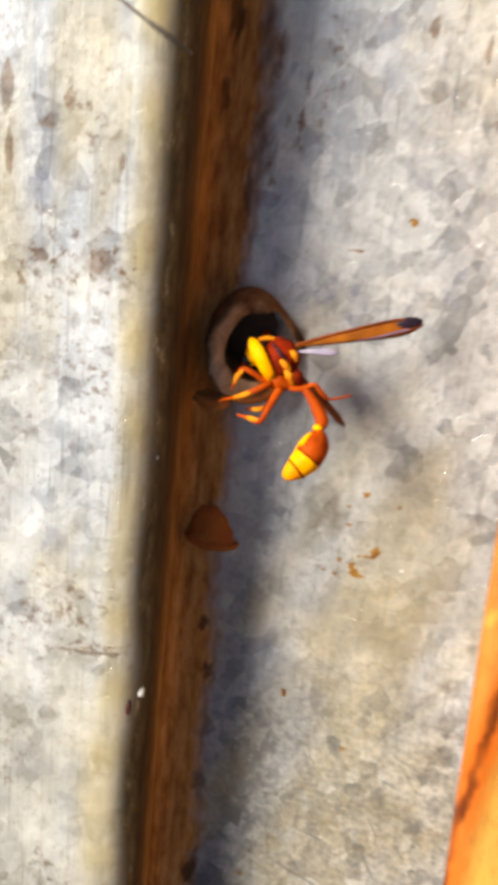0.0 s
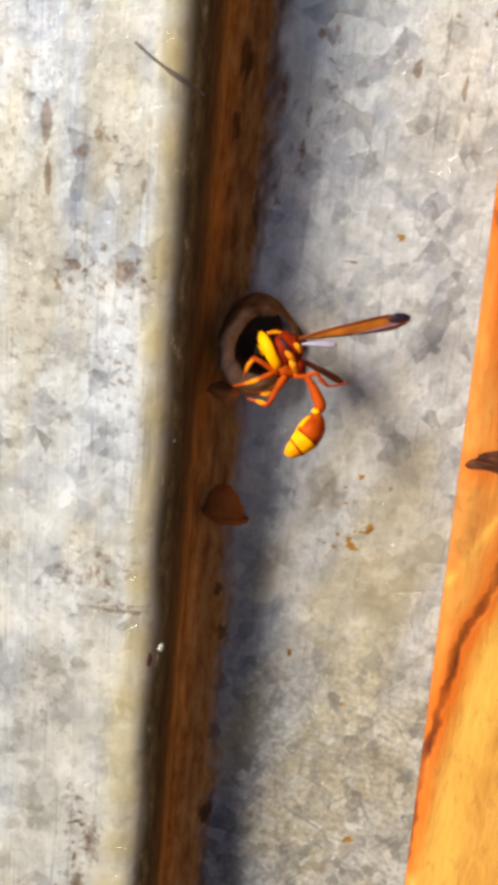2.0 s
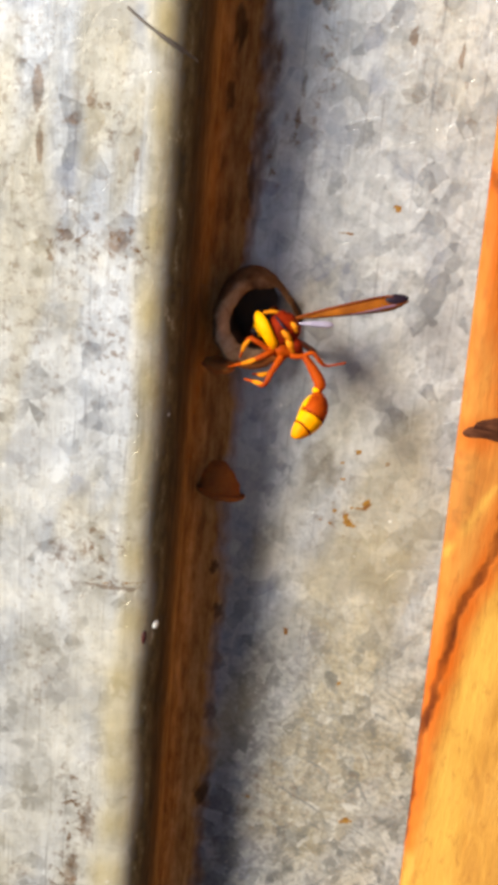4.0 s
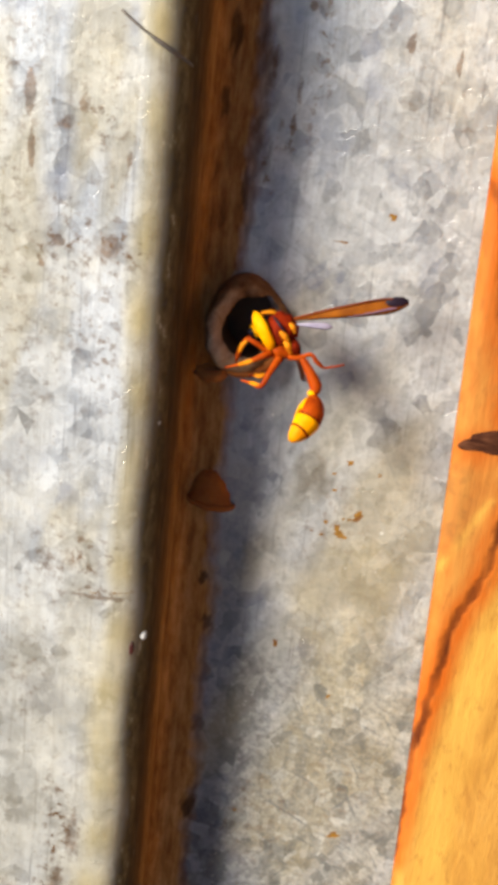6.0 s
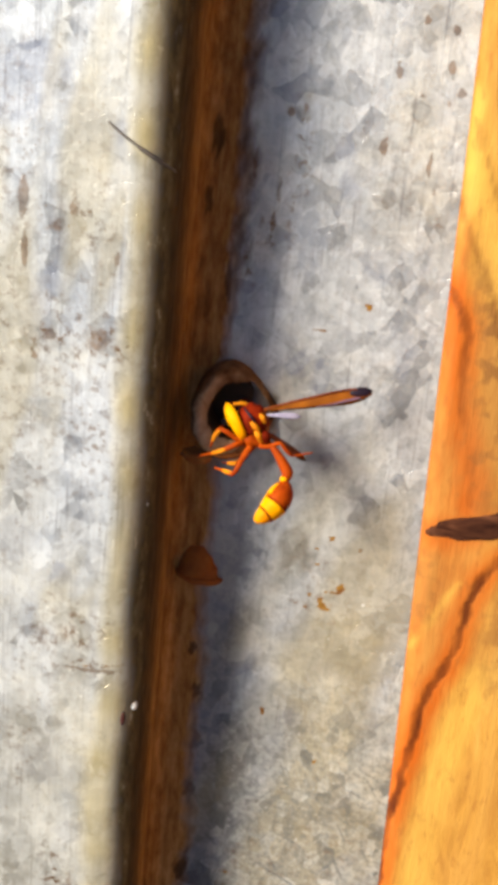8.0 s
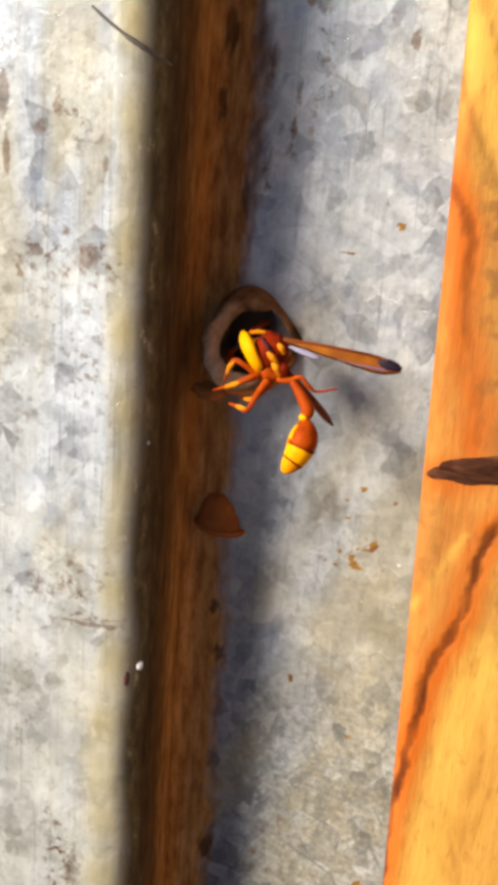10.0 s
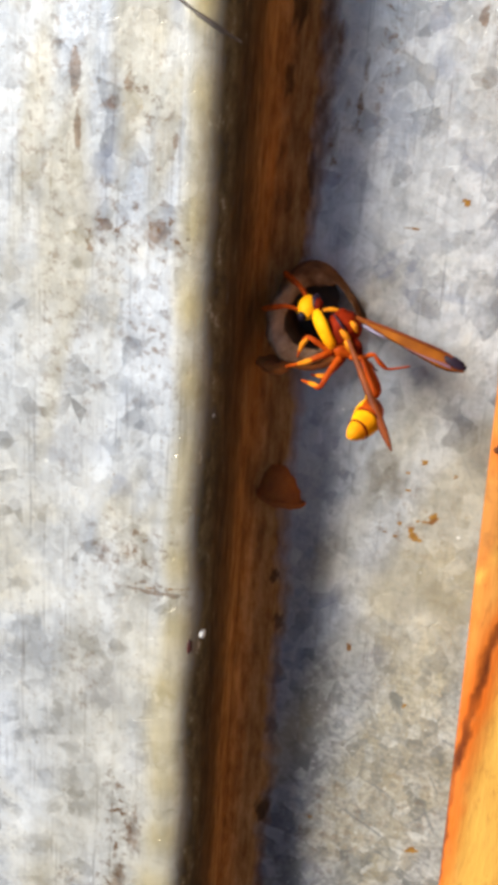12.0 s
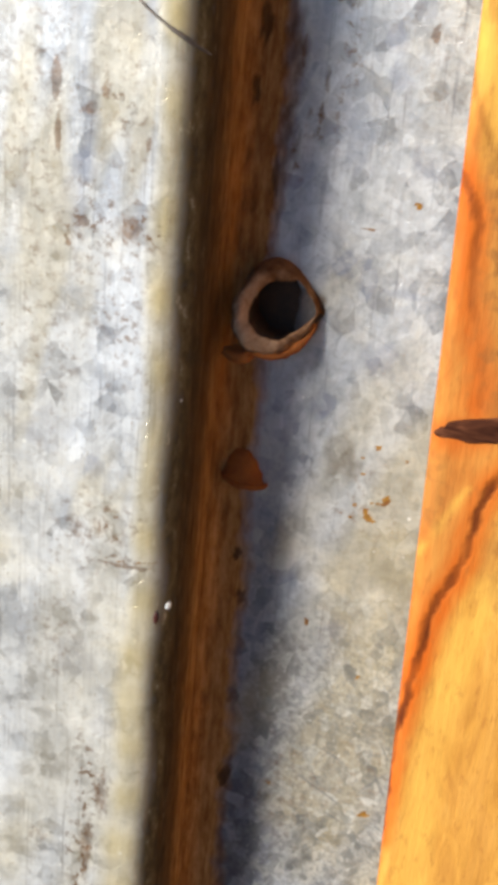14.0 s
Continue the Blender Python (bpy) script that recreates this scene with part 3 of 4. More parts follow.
    # a darker border along the silt's outer edge
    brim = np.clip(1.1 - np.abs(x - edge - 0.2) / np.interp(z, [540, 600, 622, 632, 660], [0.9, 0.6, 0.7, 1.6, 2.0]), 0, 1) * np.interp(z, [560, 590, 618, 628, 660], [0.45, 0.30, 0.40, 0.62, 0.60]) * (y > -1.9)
    shade_stain = np.clip(np.maximum(np.maximum(1.0 * low, 0.5 * foot), brim + 0.15 * wave(z * 0.6, x, 2.0) * (brim > 0.05)), 0, 1)
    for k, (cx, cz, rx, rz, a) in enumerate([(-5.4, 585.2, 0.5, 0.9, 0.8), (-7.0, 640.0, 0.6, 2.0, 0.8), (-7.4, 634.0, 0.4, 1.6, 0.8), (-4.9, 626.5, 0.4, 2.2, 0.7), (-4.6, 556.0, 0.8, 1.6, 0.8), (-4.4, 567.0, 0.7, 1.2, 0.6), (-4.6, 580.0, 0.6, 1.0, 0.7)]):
        spot(shade_stain, cx, cz, rx, rz, a, k * 1.3 + 2, 0.4, 0.5)
    # a rusty line down the inner corner, and an orange wash below the nest
    seam = 0.45 * np.clip(1.3 - np.abs(x + 8.3) / 0.3, 0, 1) * np.clip((z - 600) / 6, 0, 1) * np.clip((634 - z) / 8, 0, 1) * (y > -3)
    spot(rust, -1.6, 610.0, 1.6, 1.0, 0.42, 2.0, 0.3, 1.2)
    # the silt grows darker from the groove's middle upward
    dark_silt = np.interp(z, [585, 604, 615, 660], [0.0, 0.40, 0.50, 0.40]) * np.clip(0.9 + 0.3 * wave(x * 0.8, z * 0.3, 2.0), 0, 1) * (x < 0)
    # metal behind the nest's mouth, darkened to paint the shade inside
    spot(shade_stain, -0.8, 613.6, 2.0, 2.6, 0.85, 1.0, 0.15, 0.4)
    chalk = np.where(y < -11, 1.0, 0.0)
    spot(chalk, -18.2, 556.0, 0.9, 9.0, 4.0, 1.7, 0.5, 0.6)
    spot(chalk, -15.0, 586.5, 2.5, 1.6, 3.0, 4.7, 0.4, 0.6)
    wall = sheet_mesh("wall_1", xy * MM, zs * MM, {"rust": rust, "grime": grime, "buff": buff, "silt": silt, "olive_shade": np.clip(olive_shade, 0, 1), "specks": specks, "tarnish_shade": tarnish_shade, "shade_stain": np.clip(shade_stain, 0, 1), "seam": seam, "brown": brown, "murk_shade": murk_shade, "dark_silt": dark_silt, "scuff": scuff, "chalk": chalk}, ZINC)
    thick = wall.modifiers.new("thickness", "SOLIDIFY")
    thick.thickness, thick.offset = 0.0006, -1.0
    tagged(wall, "weathered galvanised ribbed steel sheet wall with rust specks", "wall", kind="structure")
    return wall


metal_wall()


def ground():
    bm = bmesh.new()
    bmesh.ops.create_grid(bm, x_segments=40, y_segments=40, size=60.0)
    g = part("ground", bm, EARTH)
    tagged(g, "dark grey worn asphalt yard below the metal wall", "ground", kind="structure")


ground()


# ---- the timber post ----
def post():
    x0, x1, y0, r = 15.85, 74.0, -30.0, 1.2
    zs = stretch(0, 1200, 525, 660, 0.4, 20.0)
    arc = [(x0 + r - r * math.cos(a), y0 + r - r * math.sin(a)) for a in np.linspace(0, math.pi / 2, 7)]
    xy = [(x0 + 26.0 * (1 - y / (y0 + r)) ** 0.85, y) for y in np.arange(0, y0 + r, -1.0)] + arc
    xy += [(v, y0) for v in np.arange(x0 + r + 0.3, 34.0, 0.3)] + [(v, y0) for v in np.arange(36, x1 - 2, 4)]
    xy += [(x1 - 0.6, y0 + 0.2), (x1, y0 + 1.2), (x1, 0.0)]
    xy = np.array(xy)
    lean = lambda h: -0.0275 * (h - 611.5)
    x, z = np.meshgrid(xy[:, 0], zs)
    x = x + lean(z)

    def near(line, width, seed):
        """How near each point lies to a broken line: 1 on it, 0 past its width."""
        d = np.full(x.shape, 1e9)
        for (ax, az), (bx, bz) in zip(line, line[1:]):
            s = np.clip(((x - ax) * (bx - ax) + (z - az) * (bz - az)) / ((bx - ax) ** 2 + (bz - az) ** 2), 0, 1)
            d = np.minimum(d, np.hypot(x - ax - s * (bx - ax), z - az - s * (bz - az)))
        return np.clip(1.0 - (d + 0.18 * wave(x * 1.4, z * 0.9, seed)) / width, 0, 1)

    upper = [(15.3, 636.2), (16.3, 634.9), (17.0, 633.2), (17.1, 629.0), (17.9, 625.8), (18.7, 623.4), (19.2, 621.6), (19.1, 619.6)]
    lower = [(22.2, 615.3), (20.7, 612.6), (20.1, 609.5), (19.9, 607.0), (19.4, 605.0), (18.4, 602.8), (17.8, 600.0), (17.6, 597.3), (17.2, 594.2), (17.0, 591.6), (16.6, 588.7), (16.5, 584.9), (16.6, 578.0)]
    band = [(14.8, 650.0), (16.0, 645.3), (17.4, 641.1), (19.4, 635.5), (21.2, 630.0)]
    seams = ([(15.4, 648.5), (17.1, 644.5), (19.3, 640.0), (22.0, 634.0)], [(15.0, 642.6), (16.5, 639.6), (18.5, 635.9), (19.8, 631.0)])
    streak = [(22.4, 604.8), (21.1, 598.5), (20.4, 591.4), (20.1, 587.0), (20.3, 578.0), (21.0, 560.0)]
    thick_thin = 0.75 + 0.25 * wave(z * 0.35, z * 0.21, 6.0)
    figure = np.maximum(np.clip(1.5 * near(upper, 0.52, 1.0), 0, 0.85) * np.interp(z, [619, 628, 633], [0.35, 0.5, 1.0]), np.clip(2.2 * near(lower, 0.46, 2.0), 0, 1)) * thick_thin
    figure = np.maximum(figure, 0.42 * np.maximum(near(seams[0], 0.6, 3.0), near(seams[1], 0.5, 4.0)))
    warm = np.clip(1.5 * np.maximum(near(upper, 2.0, 7.0), near(lower, 1.8, 8.0)), 0, 1)
    line = np.interp(z, [570, 585, 597, 605, 612, 621, 636, 660], [16.0, 16.5, 17.6, 19.4, 20.7, 19.2, 15.4, 13.5])
    sap = np.clip((x - line) / 1.4 + 0.2 * wave(x, z * 0.15, 4.0), 0, 1)
    gold = np.maximum(1.5 * near(band, 1.5, 5.0), 1.2 * near(streak, 1.5, 6.0)) + 0.5 * np.clip((z - 640) / 8, 0, 1) * np.clip((x - 19) / 2, 0, 1)
    mottled = np.clip(1.4 - np.hypot((x - 21.2) / 3.2, (z - 627.5) / 8.5), 0, 1) + 0.8 * np.clip(1.3 - np.hypot((x - 24.0) / 2.5, (z - 608.0) / 5.0), 0, 1)
    mottled += 0.8 * np.clip(1.3 - np.hypot((x - 16.6) / 1.5, (z - 611.5) / 3.4), 0, 1) + 0.7 * np.clip(1.3 - np.hypot((x - 18.3 + 0.28 * (z - 634)) / 1.1, (z - 634.0) / 6.5), 0, 1)
    gold += 0.8 * near([(19.2, 612.6), (18.0, 610.0), (16.3, 606.4), (15.6, 605.6)], 0.5, 3.0) + 0.9 * near([(20.6, 601.0), (19.6, 592.0), (18.9, 583.0), (18.7, 570.0)], 1.0, 2.0)
    knot_rim = np.clip(1.3 * near([(16.6, 616.5), (19.6, 617.6), (26.0, 619.6)], 2.3, 9.0), 0, 1)
    warm = np.maximum(warm, 0.9 * knot_rim)
    ob = sheet_mesh("timber_post", xy * MM, zs * MM, {"figure": figure, "sap": sap, "gold": np.clip(gold, 0, 1), "warm": warm, "mottled": np.clip(mottled, 0, 1)}, WOOD)
    for v in ob.data.vertices:
        v.co.x += lean(v.co.z / MM) * MM
    tagged(ob, "orange hardwood timber post with dark grain lines on the metal wall", "post")
    bm = blob((0, 0, 0), (6.6 * MM, 0.26 * MM, 1.12 * MM), 40, 0.14, 3.0)
    spin = pose(22.6 * MM, -29.95 * MM, 618.35 * MM, 0, -14, 0)
    for v in bm.verts:
        v.co.z *= 1.0 + 0.25 * max(0.0, -v.co.x / (6.6 * MM)) ** 2
        v.co = spin @ v.co
        v.co.z += 0.00022 * noise.noise(v.co * 600)
    part("knot", bm, KNOT, ob, "dark brown oval knot")
    return ob


post()


# ---- mud nest ----
def nest():
    """A flared mud collar in the corner of the rib: its outer brim stands high at the rib and runs down to the pan, its throat opens on the bare metal."""
    seg = 64
    bm = bmesh.new()

    def brim(a):
        """The outer brim, in mm: oval, cut back at its upper outer side."""
        k = 1 - 0.22 * max(0.0, math.cos(a - 0.75)) ** 3
        x, z = -3.0 + 3.75 * k * math.cos(a), 614.1 + (4.25 if math.sin(a) > 0 else 4.6) * k * math.sin(a)
        y = -0.7 + 0.86 * (x - 0.9) + (0.45 if z > 614.2 else 0.10) * (z - 614.2)
        return np.array((x, min(-0.45, 0.85 * y + 0.3), z))

    def throat(a, wide=1.0):
        """The mouth, drawn out to a point where it meets the pan."""
        k = wide * (1 + 0.37 * max(0.0, math.cos(a + 0.26)) ** 5)
        x, z = -2.7 + 2.5 * k * math.cos(a), 614.1 + 2.65 * wide * math.sin(a)
        return np.array((x, min(-0.3, -0.8 + 0.75 * (x + 0.5) + 0.5 * (z - 614.5)), z))

    def mixed(p, q, s, push=0.0):
        return p + (q - p) * s + np.array((0, push, 0))

    rings = [[] for _ in range(11)]
    for j in range(seg):
        a = 2 * math.pi * j / seg
        c, t, deep = brim(a), throat(a), throat(a, 1.16)
        base = np.array((max(-8.7, -3.0 + (c[0] + 3.0) * 1.12), 0.12, 614.1 + (c[2] - 614.1) * 1.06))
        line = [base, mixed(base, c, 0.35), mixed(base, c, 0.7, -0.1), mixed(base, c, 0.93, -0.12), mixed(c, t, 0.10, -0.12), mixed(c, t, 0.32, -0.50), mixed(c, t, 0.68, -0.45),
                mixed(c, t, 0.95, -0.10), t + np.array((0, 0.25, 0)), np.array((deep[0], deep[1] * 0.5, deep[2])), np.array((deep[0], 0.12, deep[2]))]  # foot on the pan
        for i, p in enumerate(line):
            v = Vector(p)
            amount = (0.0, 0.35, 0.40, 0.40, 0.40, 0.40, 0.40, 0.42, 0.35, 0.15, 0.0)[i]
            v += Vector((noise.noise(v * 0.55), 0.7 * noise.noise(v * 0.6 + Vector((9, 3, 1))), noise.noise(v * 0.55 + Vector((2, 7, 5))))) * amount
            v += Vector((noise.noise(v * 2.1), 0.6 * noise.noise(v * 2.3 + Vector((4, 4, 1))), noise.noise(v * 2.1 + Vector((1, 7, 2))))) * amount * 0.35
            rings[i].append(bm.verts.new(v * MM))
    for i, (a, b) in enumerate(zip(rings, rings[1:])):
        for j in range(seg):
            f = bm.faces.new((a[j], a[(j + 1) % seg], b[(j + 1) % seg], b[j]))
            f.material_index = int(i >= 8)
    # the cell's floor, mud darkened for the hole's shade, which leaves bare metal only at the mouth's point
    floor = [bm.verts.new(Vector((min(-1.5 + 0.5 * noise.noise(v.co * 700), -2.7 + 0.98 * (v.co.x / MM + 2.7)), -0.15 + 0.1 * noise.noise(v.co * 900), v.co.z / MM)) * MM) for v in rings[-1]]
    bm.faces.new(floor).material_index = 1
    bmesh.ops.recalc_face_normals(bm, faces=bm.faces)
    # the brim is palest on its left lower side
    pale_flank = []
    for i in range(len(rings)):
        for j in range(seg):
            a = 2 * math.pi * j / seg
            pale_flank.append((0, 0, 0, 0.1, 0.3, 0.8, 1, 0.9, 0.5, 0, 0)[i] * (0.30 + 0.70 * max(0.0, math.cos(a - 3.45)) ** 0.8))
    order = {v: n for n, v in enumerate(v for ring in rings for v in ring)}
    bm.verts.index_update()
    pale_flank = [pale_flank[order[v]] if v in order else 0.0 for v in bm.verts]
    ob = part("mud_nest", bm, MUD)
    ob.data.attributes.new("pale_flank", "FLOAT", "POINT").data.foreach_set("value", pale_flank)
    ob.data.materials.append(SHADE_MUD)
    # a dab of wet mud where the brim ends at the rib, and a thick lower lip
    dab = blob((-5.9 * MM, -4.6 * MM, 609.6 * MM), (1.6 * MM, 1.0 * MM, 0.75 * MM), 22, 0.35, 3.0)
    part("dab", dab, RED_MUD, ob, "reddish dab of fresh mud")
    lip = [Vector(mixed(brim(a), throat(a), 0.10, -0.05)) * MM for a in np.linspace(-2.0, -0.35, 26)]
    part("lip", tube(lip, [(0.16 + 0.42 * math.sin(math.pi * i / 25) ** 0.7 + 0.12 * noise.noise(Vector((i * 0.5, 0, 1)))) * MM for i in range(26)], 12), RED_MUD, ob, "thick orange brown lower lip")
    tagged(ob, "small flared mud wasp nest with a round open mouth", "nest")


nest()


def mud_lump():
    """A half-round dab, hollow below, with a paler flared lower lip."""
    bm = bmesh.new()
    rows = []
    for i in range(13):
        s = i / 12
        z = 597.5 - 3.3 * s - 0.25 * math.sin(s * math.pi)
        w = 2.15 * math.sin(min(1.0, 0.10 + 0.95 * s) * math.pi / 2) ** 0.62 * (1.0 if s < 0.8 else 1.0 + 0.5 * (s - 0.8))
        row = []
        for j in range(17):
            a = math.pi * j / 16
            v = Vector((-5.75 + 0.35 * s - w * math.cos(a), 0.1 - 1.75 * math.sin(a) * math.sin(min(1.0, 0.12 + s) * math.pi / 2), z + (0.3 * math.cos(a) if s > 0.7 else 0)))
            v += Vector((1, 0.6, 1)) * 0.16 * noise.noise(v * 1.1)
            row.append(bm.verts.new(v * MM))
        rows.append(row)
    under = [bm.verts.new((v.co + (Vector((-5.3, 0.1, 595.2)) * MM - v.co) * 0.45)) for v in rows[-1]]
    for a, b in zip([*rows], [*rows[1:], under]):
        for j in range(16):
            bm.faces.new((a[j], a[j + 1], b[j + 1], b[j]))
    bm.faces.new(rows[0][::-1])
    bmesh.ops.recalc_face_normals(bm, faces=bm.faces)
    rim = tube([v.co.copy() for v in rows[-1]], [(0.16 + 0.14 * math.sin(math.pi * j / 16) + 0.10 * j / 16) * MM for j in range(17)], 10)
    ob = part("mud_lump", bm, RED_MUD)
    part("lip", rim, RED_MUD, ob, "rough orange brown lower edge")
    tagged(ob, "small dab of reddish brown mud stuck in the corner", "mud")


mud_lump()


def fibre():
    bm = tube([Vector(p) * MM for p in spline([(-14.6, -13.1, 642.5), (-13.2, -13.2, 641.5), (-11.6, -13.1, 640.5), (-10.4, -12.5, 639.7), (-9.5, -11.3, 638.9), (-9.0, -10.0, 638.2)], 16)], [0.11 * MM] * 6 + [0.21 * MM] * 5 + [0.16 * MM] * 4 + [0.07 * MM], 8)
    tagged(part("dry_fibre", bm, FIBRE), "thin grey dry plant fibre stuck to the metal rib", "fibre")


fibre()


def seed():
    ob = part("dark_seed", blob((-10.25 * MM, -12.05 * MM, 583.2 * MM), (0.30 * MM, 0.3 * MM, 0.85 * MM), 12, 0.2), SEED)
    tagged(ob, "tiny dark red seed stuck on the metal rib", "seed")
    ob = part("lime_speck", blob((-9.45 * MM, -11.05 * MM, 584.2 * MM), (0.42 * MM, 0.4 * MM, 0.5 * MM), 12, 0.35, 4.0), SPECK)
    tagged(ob, "small white lime speck on the metal rib", "speck")


seed()


# ---- the wasp ----
# Built in px-like units u of 0.05 mm: x to the right, y into the wall, z up, as the wasp clings to the nest's mouth.
U = 0.0521 * MM
TURN = Matrix(((0.9870, -0.0901, -0.1332), (0.1362, 0.9087, 0.3947), (0.0855, -0.4077, 0.9091))).to_quaternion().to_matrix().to_4x4()


def at(a, b, c=0.0):
    """A place on the wasp: a to the right, b down, c outward."""
    return Vector((a * U, -c * U, -b * U))


def limb(points, radii, n=18, seg=10, squash=1.0):
    r = np.interp(np.linspace(0, 1, n), np.linspace(0, 1, len(radii)), radii) * U
    return tube(spline([at(*p) for p in points], n), r.tolist(), seg, squash)


def hinged(name, bm, material, parent, hinge, label=""):
    """A part whose own origin lies at its hinge."""
    h = at(*hinge)
    for v in bm.verts:
        v.co -= h
    ob = part(name, bm, material, parent, label)
    ob.location = h
    return ob


def wing_blade(root, tip, width, seg=16, thick=1.2, stem=0.14):
    """A long folded blade, a little bowed, with a thickened front edge."""
    bm = bmesh.new()
    r, t = at(*root), at(*tip)
    d = (t - r)
    side = Vector((d.z, 0, -d.x)).normalized() * -1
    rows = []
    for i in range(seg + 1):
        s = i / seg
        w = width * U * (stem + 1.45 * s - 0.55 * s * s) * (1 - max(0, (s - 0.76) / 0.24) ** 2 * 0.82) * 0.75
        lift = Vector((0, -1, 0)) * U * 6 * math.sin(s * math.pi)
        c = r + d * s + lift
        rows.append([bm.verts.new(c + side * (w * k) + Vector((0, -1, 0)) * U * thick * h) for k, h in ((-0.5, 0), (-0.25, 2.4), (0.1, 1.6), (0.5, 2.6), (0.55, 0), (0.1, -0.4))])
    for a, b in zip(rows, rows[1:]):
        for j in range(6):
            bm.faces.new((a[j], a[(j + 1) % 6], b[(j + 1) % 6], b[j]))
    bm.faces.new(rows[0])
    bm.faces.new(rows[-1][::-1])
    bmesh.ops.recalc_face_normals(bm, faces=bm.faces)
    return bm


def wasp():
    root = new("wasp")
    tagged(root, "orange and yellow potter wasp clinging to its mud nest", "wasp")
    p = {"root": root}
    p["thorax"] = part("thorax", blob(at(35, -1, -2), (30 * U, 28 * U, 31 * U), 24, 0.14), MAROON, root, "dark maroon thorax")
    part("pronotum", limb([(-12, -30, 2), (-8, -20, 14), (0, -4, 22), (9, 14, 20), (15, 25, 14), (18, 35, 4)], [4, 10, 11.8, 10.5, 10, 4], 22, 14, 0.66), YELLOW, root, "bright yellow collar")
    part("shoulder_plate", limb([(48, -10, 20), (54, -4, 22), (58, 5, 16)], [3, 5.5, 3]), AMBER, root)
    part("side_plate", limb([(40, 16, 15), (46, 27, 16), (52, 40, 8)], [4, 7, 4]), AMBER, root, "orange yellow side plate")
    part("belly_plate", limb([(8, 30, -8), (30, 34, -4), (58, 40, -6)], [9, 17, 9]), ORANGE, root)
    part("side_spot", limb([(32, 4, 24), (40, 12, 24), (47, 20, 20)], [3, 6, 3.5], 10, 10), AMBER, root)
    head = hinged("head", blob(at(-26, -27, 4), (17 * U, 17 * U, 22 * U), 18, 0.05), YELLOW, root, (-4, -8, -8), "yellow head with dark eyes")
    p["head"] = head
    neck = at(-4, -8, -8)
    for bits in (("eye", blob(at(-12, -36, 8), (8 * U, 9 * U, 15 * U), 12), BLACK), ("eye", blob(at(-30, -10, 10), (8 * U, 9 * U, 9 * U), 12), BLACK),
                 ("crown", limb([(-12, -44, 6), (-4, -30, 12), (-8, -16, 10)], [4, 8, 4], 10, 8), MAROON)):
        part(*bits, head).location = -neck
    for key, hinge in (("antenna", (-28, -42, 8)), ("antenna_low", (-38, -20, 10))):
        feeler = limb([(0, 0, 0), (4, -20, 5), (2, -42, 5), (0, -64, 0)], [3, 4, 5.5, 4.5], 18, 8)
        p[key] = part("antenna", feeler, ORANGE, head)
        p[key].location = at(*hinge) - neck
        p[key + "_at"] = at(*hinge) - neck
    part("neck", limb([(-14, -24, -2), (-6, -12, 6), (2, 4, 6)], [6, 9, 5], 12, 10), BLACK, root, "black neck")
    part("back_groove", limb([(20, -22, 22), (32, -6, 28), (40, 4, 27)], [1.5, 2.6, 1.5], 12, 8), BLACK, root)
    part("rump", limb([(50, 18, 4), (58, 30, 8), (64, 40, 4)], [9, 11, 6], 12, 12), MAROON, root)
    part("collar_stripe", limb([(0, -29, 4), (16, -31, 3), (34, -28, 0)], [3, 4, 2], 12, 8), AMBER, root)
    # waist and gaster
    p["petiole"] = hinged("petiole", limb([(62, 40, 0), (76, 54, 6), (92, 80, 8), (99, 96, 8), (94, 108, 8)], [5, 6.5, 10, 11, 8], 22, 12), ORANGE, root, (62, 40, 0), "slender orange waist")
    ring = part("petiole_ring", blob((0, 0, 0), (8.6 * U, 8.6 * U, 6.5 * U), 14), YELLOW, p["petiole"], "yellow ring")
    ring.location = at(93, 107, 9) - at(62, 40, 0)
    A, B = np.array((97, 110, 8.0)), np.array((97 - 59, 110 + 73, 8.0))

    def band(name, s0, s1, material, lab="", grow=1.0):
        """A slice of the drop-shaped gaster between two shares of its length."""
        ss = np.linspace(s0, s1, 8)
        rad = np.interp(ss, [0, 0.08, 0.2, 0.35, 0.55, 0.75, 0.92, 1.0], [6, 14, 21, 24, 23.5, 19, 12, 5]) * grow
        line = [A + (B - A) * k + np.array((9, 5, 0)) * math.sin(k * math.pi) for k in ss]
        ob = hinged(name, tube([at(*b) for b in line], (rad * U).tolist(), 20), material, p.get("gaster", root), tuple(A), lab)
        if "gaster" in p:
            ob.location = (0, 0, 0)
        return ob

    p["gaster"] = band("gaster", 0.0, 0.50, ORANGE, "drop-shaped orange gaster with yellow bands")
    band("dark_band", 0.49, 0.52, MAROON, "", 1.02)
    band("yellow_band", 0.515, 0.76, YELLOW, "bright yellow band")
    band("dark_band", 0.755, 0.785, MAROON, "", 1.03)
    band("gaster_tip", 0.78, 1.0, TIP, "orange yellow tip")
    patch = band("yellow_patch", 0.10, 0.53, YELLOW, "", 1.03)
    bm = bmesh.new()
    bm.from_mesh(patch.data)
    axis = (at(*B) - at(*A)).normalized()
    facing = (at(-0.78, -0.63, -0.1)).normalized()
    for f in [f for f in bm.faces if (lambda c: (c - axis * c.dot(axis) - at(7, 4)).normalized().dot(facing) < 0.74)(f.calc_center_median())]:
        bm.faces.remove(f)
    bm.to_mesh(patch.data)
    bm.free()
    # wings
    p["wing"] = hinged("wing", wing_blade((56, -18, 14), (250, -52, 34), 40), WING, root, (56, -18, 14), "folded amber wing with a dark violet tip")
    bm = blob((0, 0, 0), (20 * U, 3.2 * U, 8.5 * U), 20, 0.12)
    spin = pose(*at(230, -54, 36.0), 0, -6, 0)
    bmesh.ops.transform(bm, matrix=spin, verts=bm.verts)
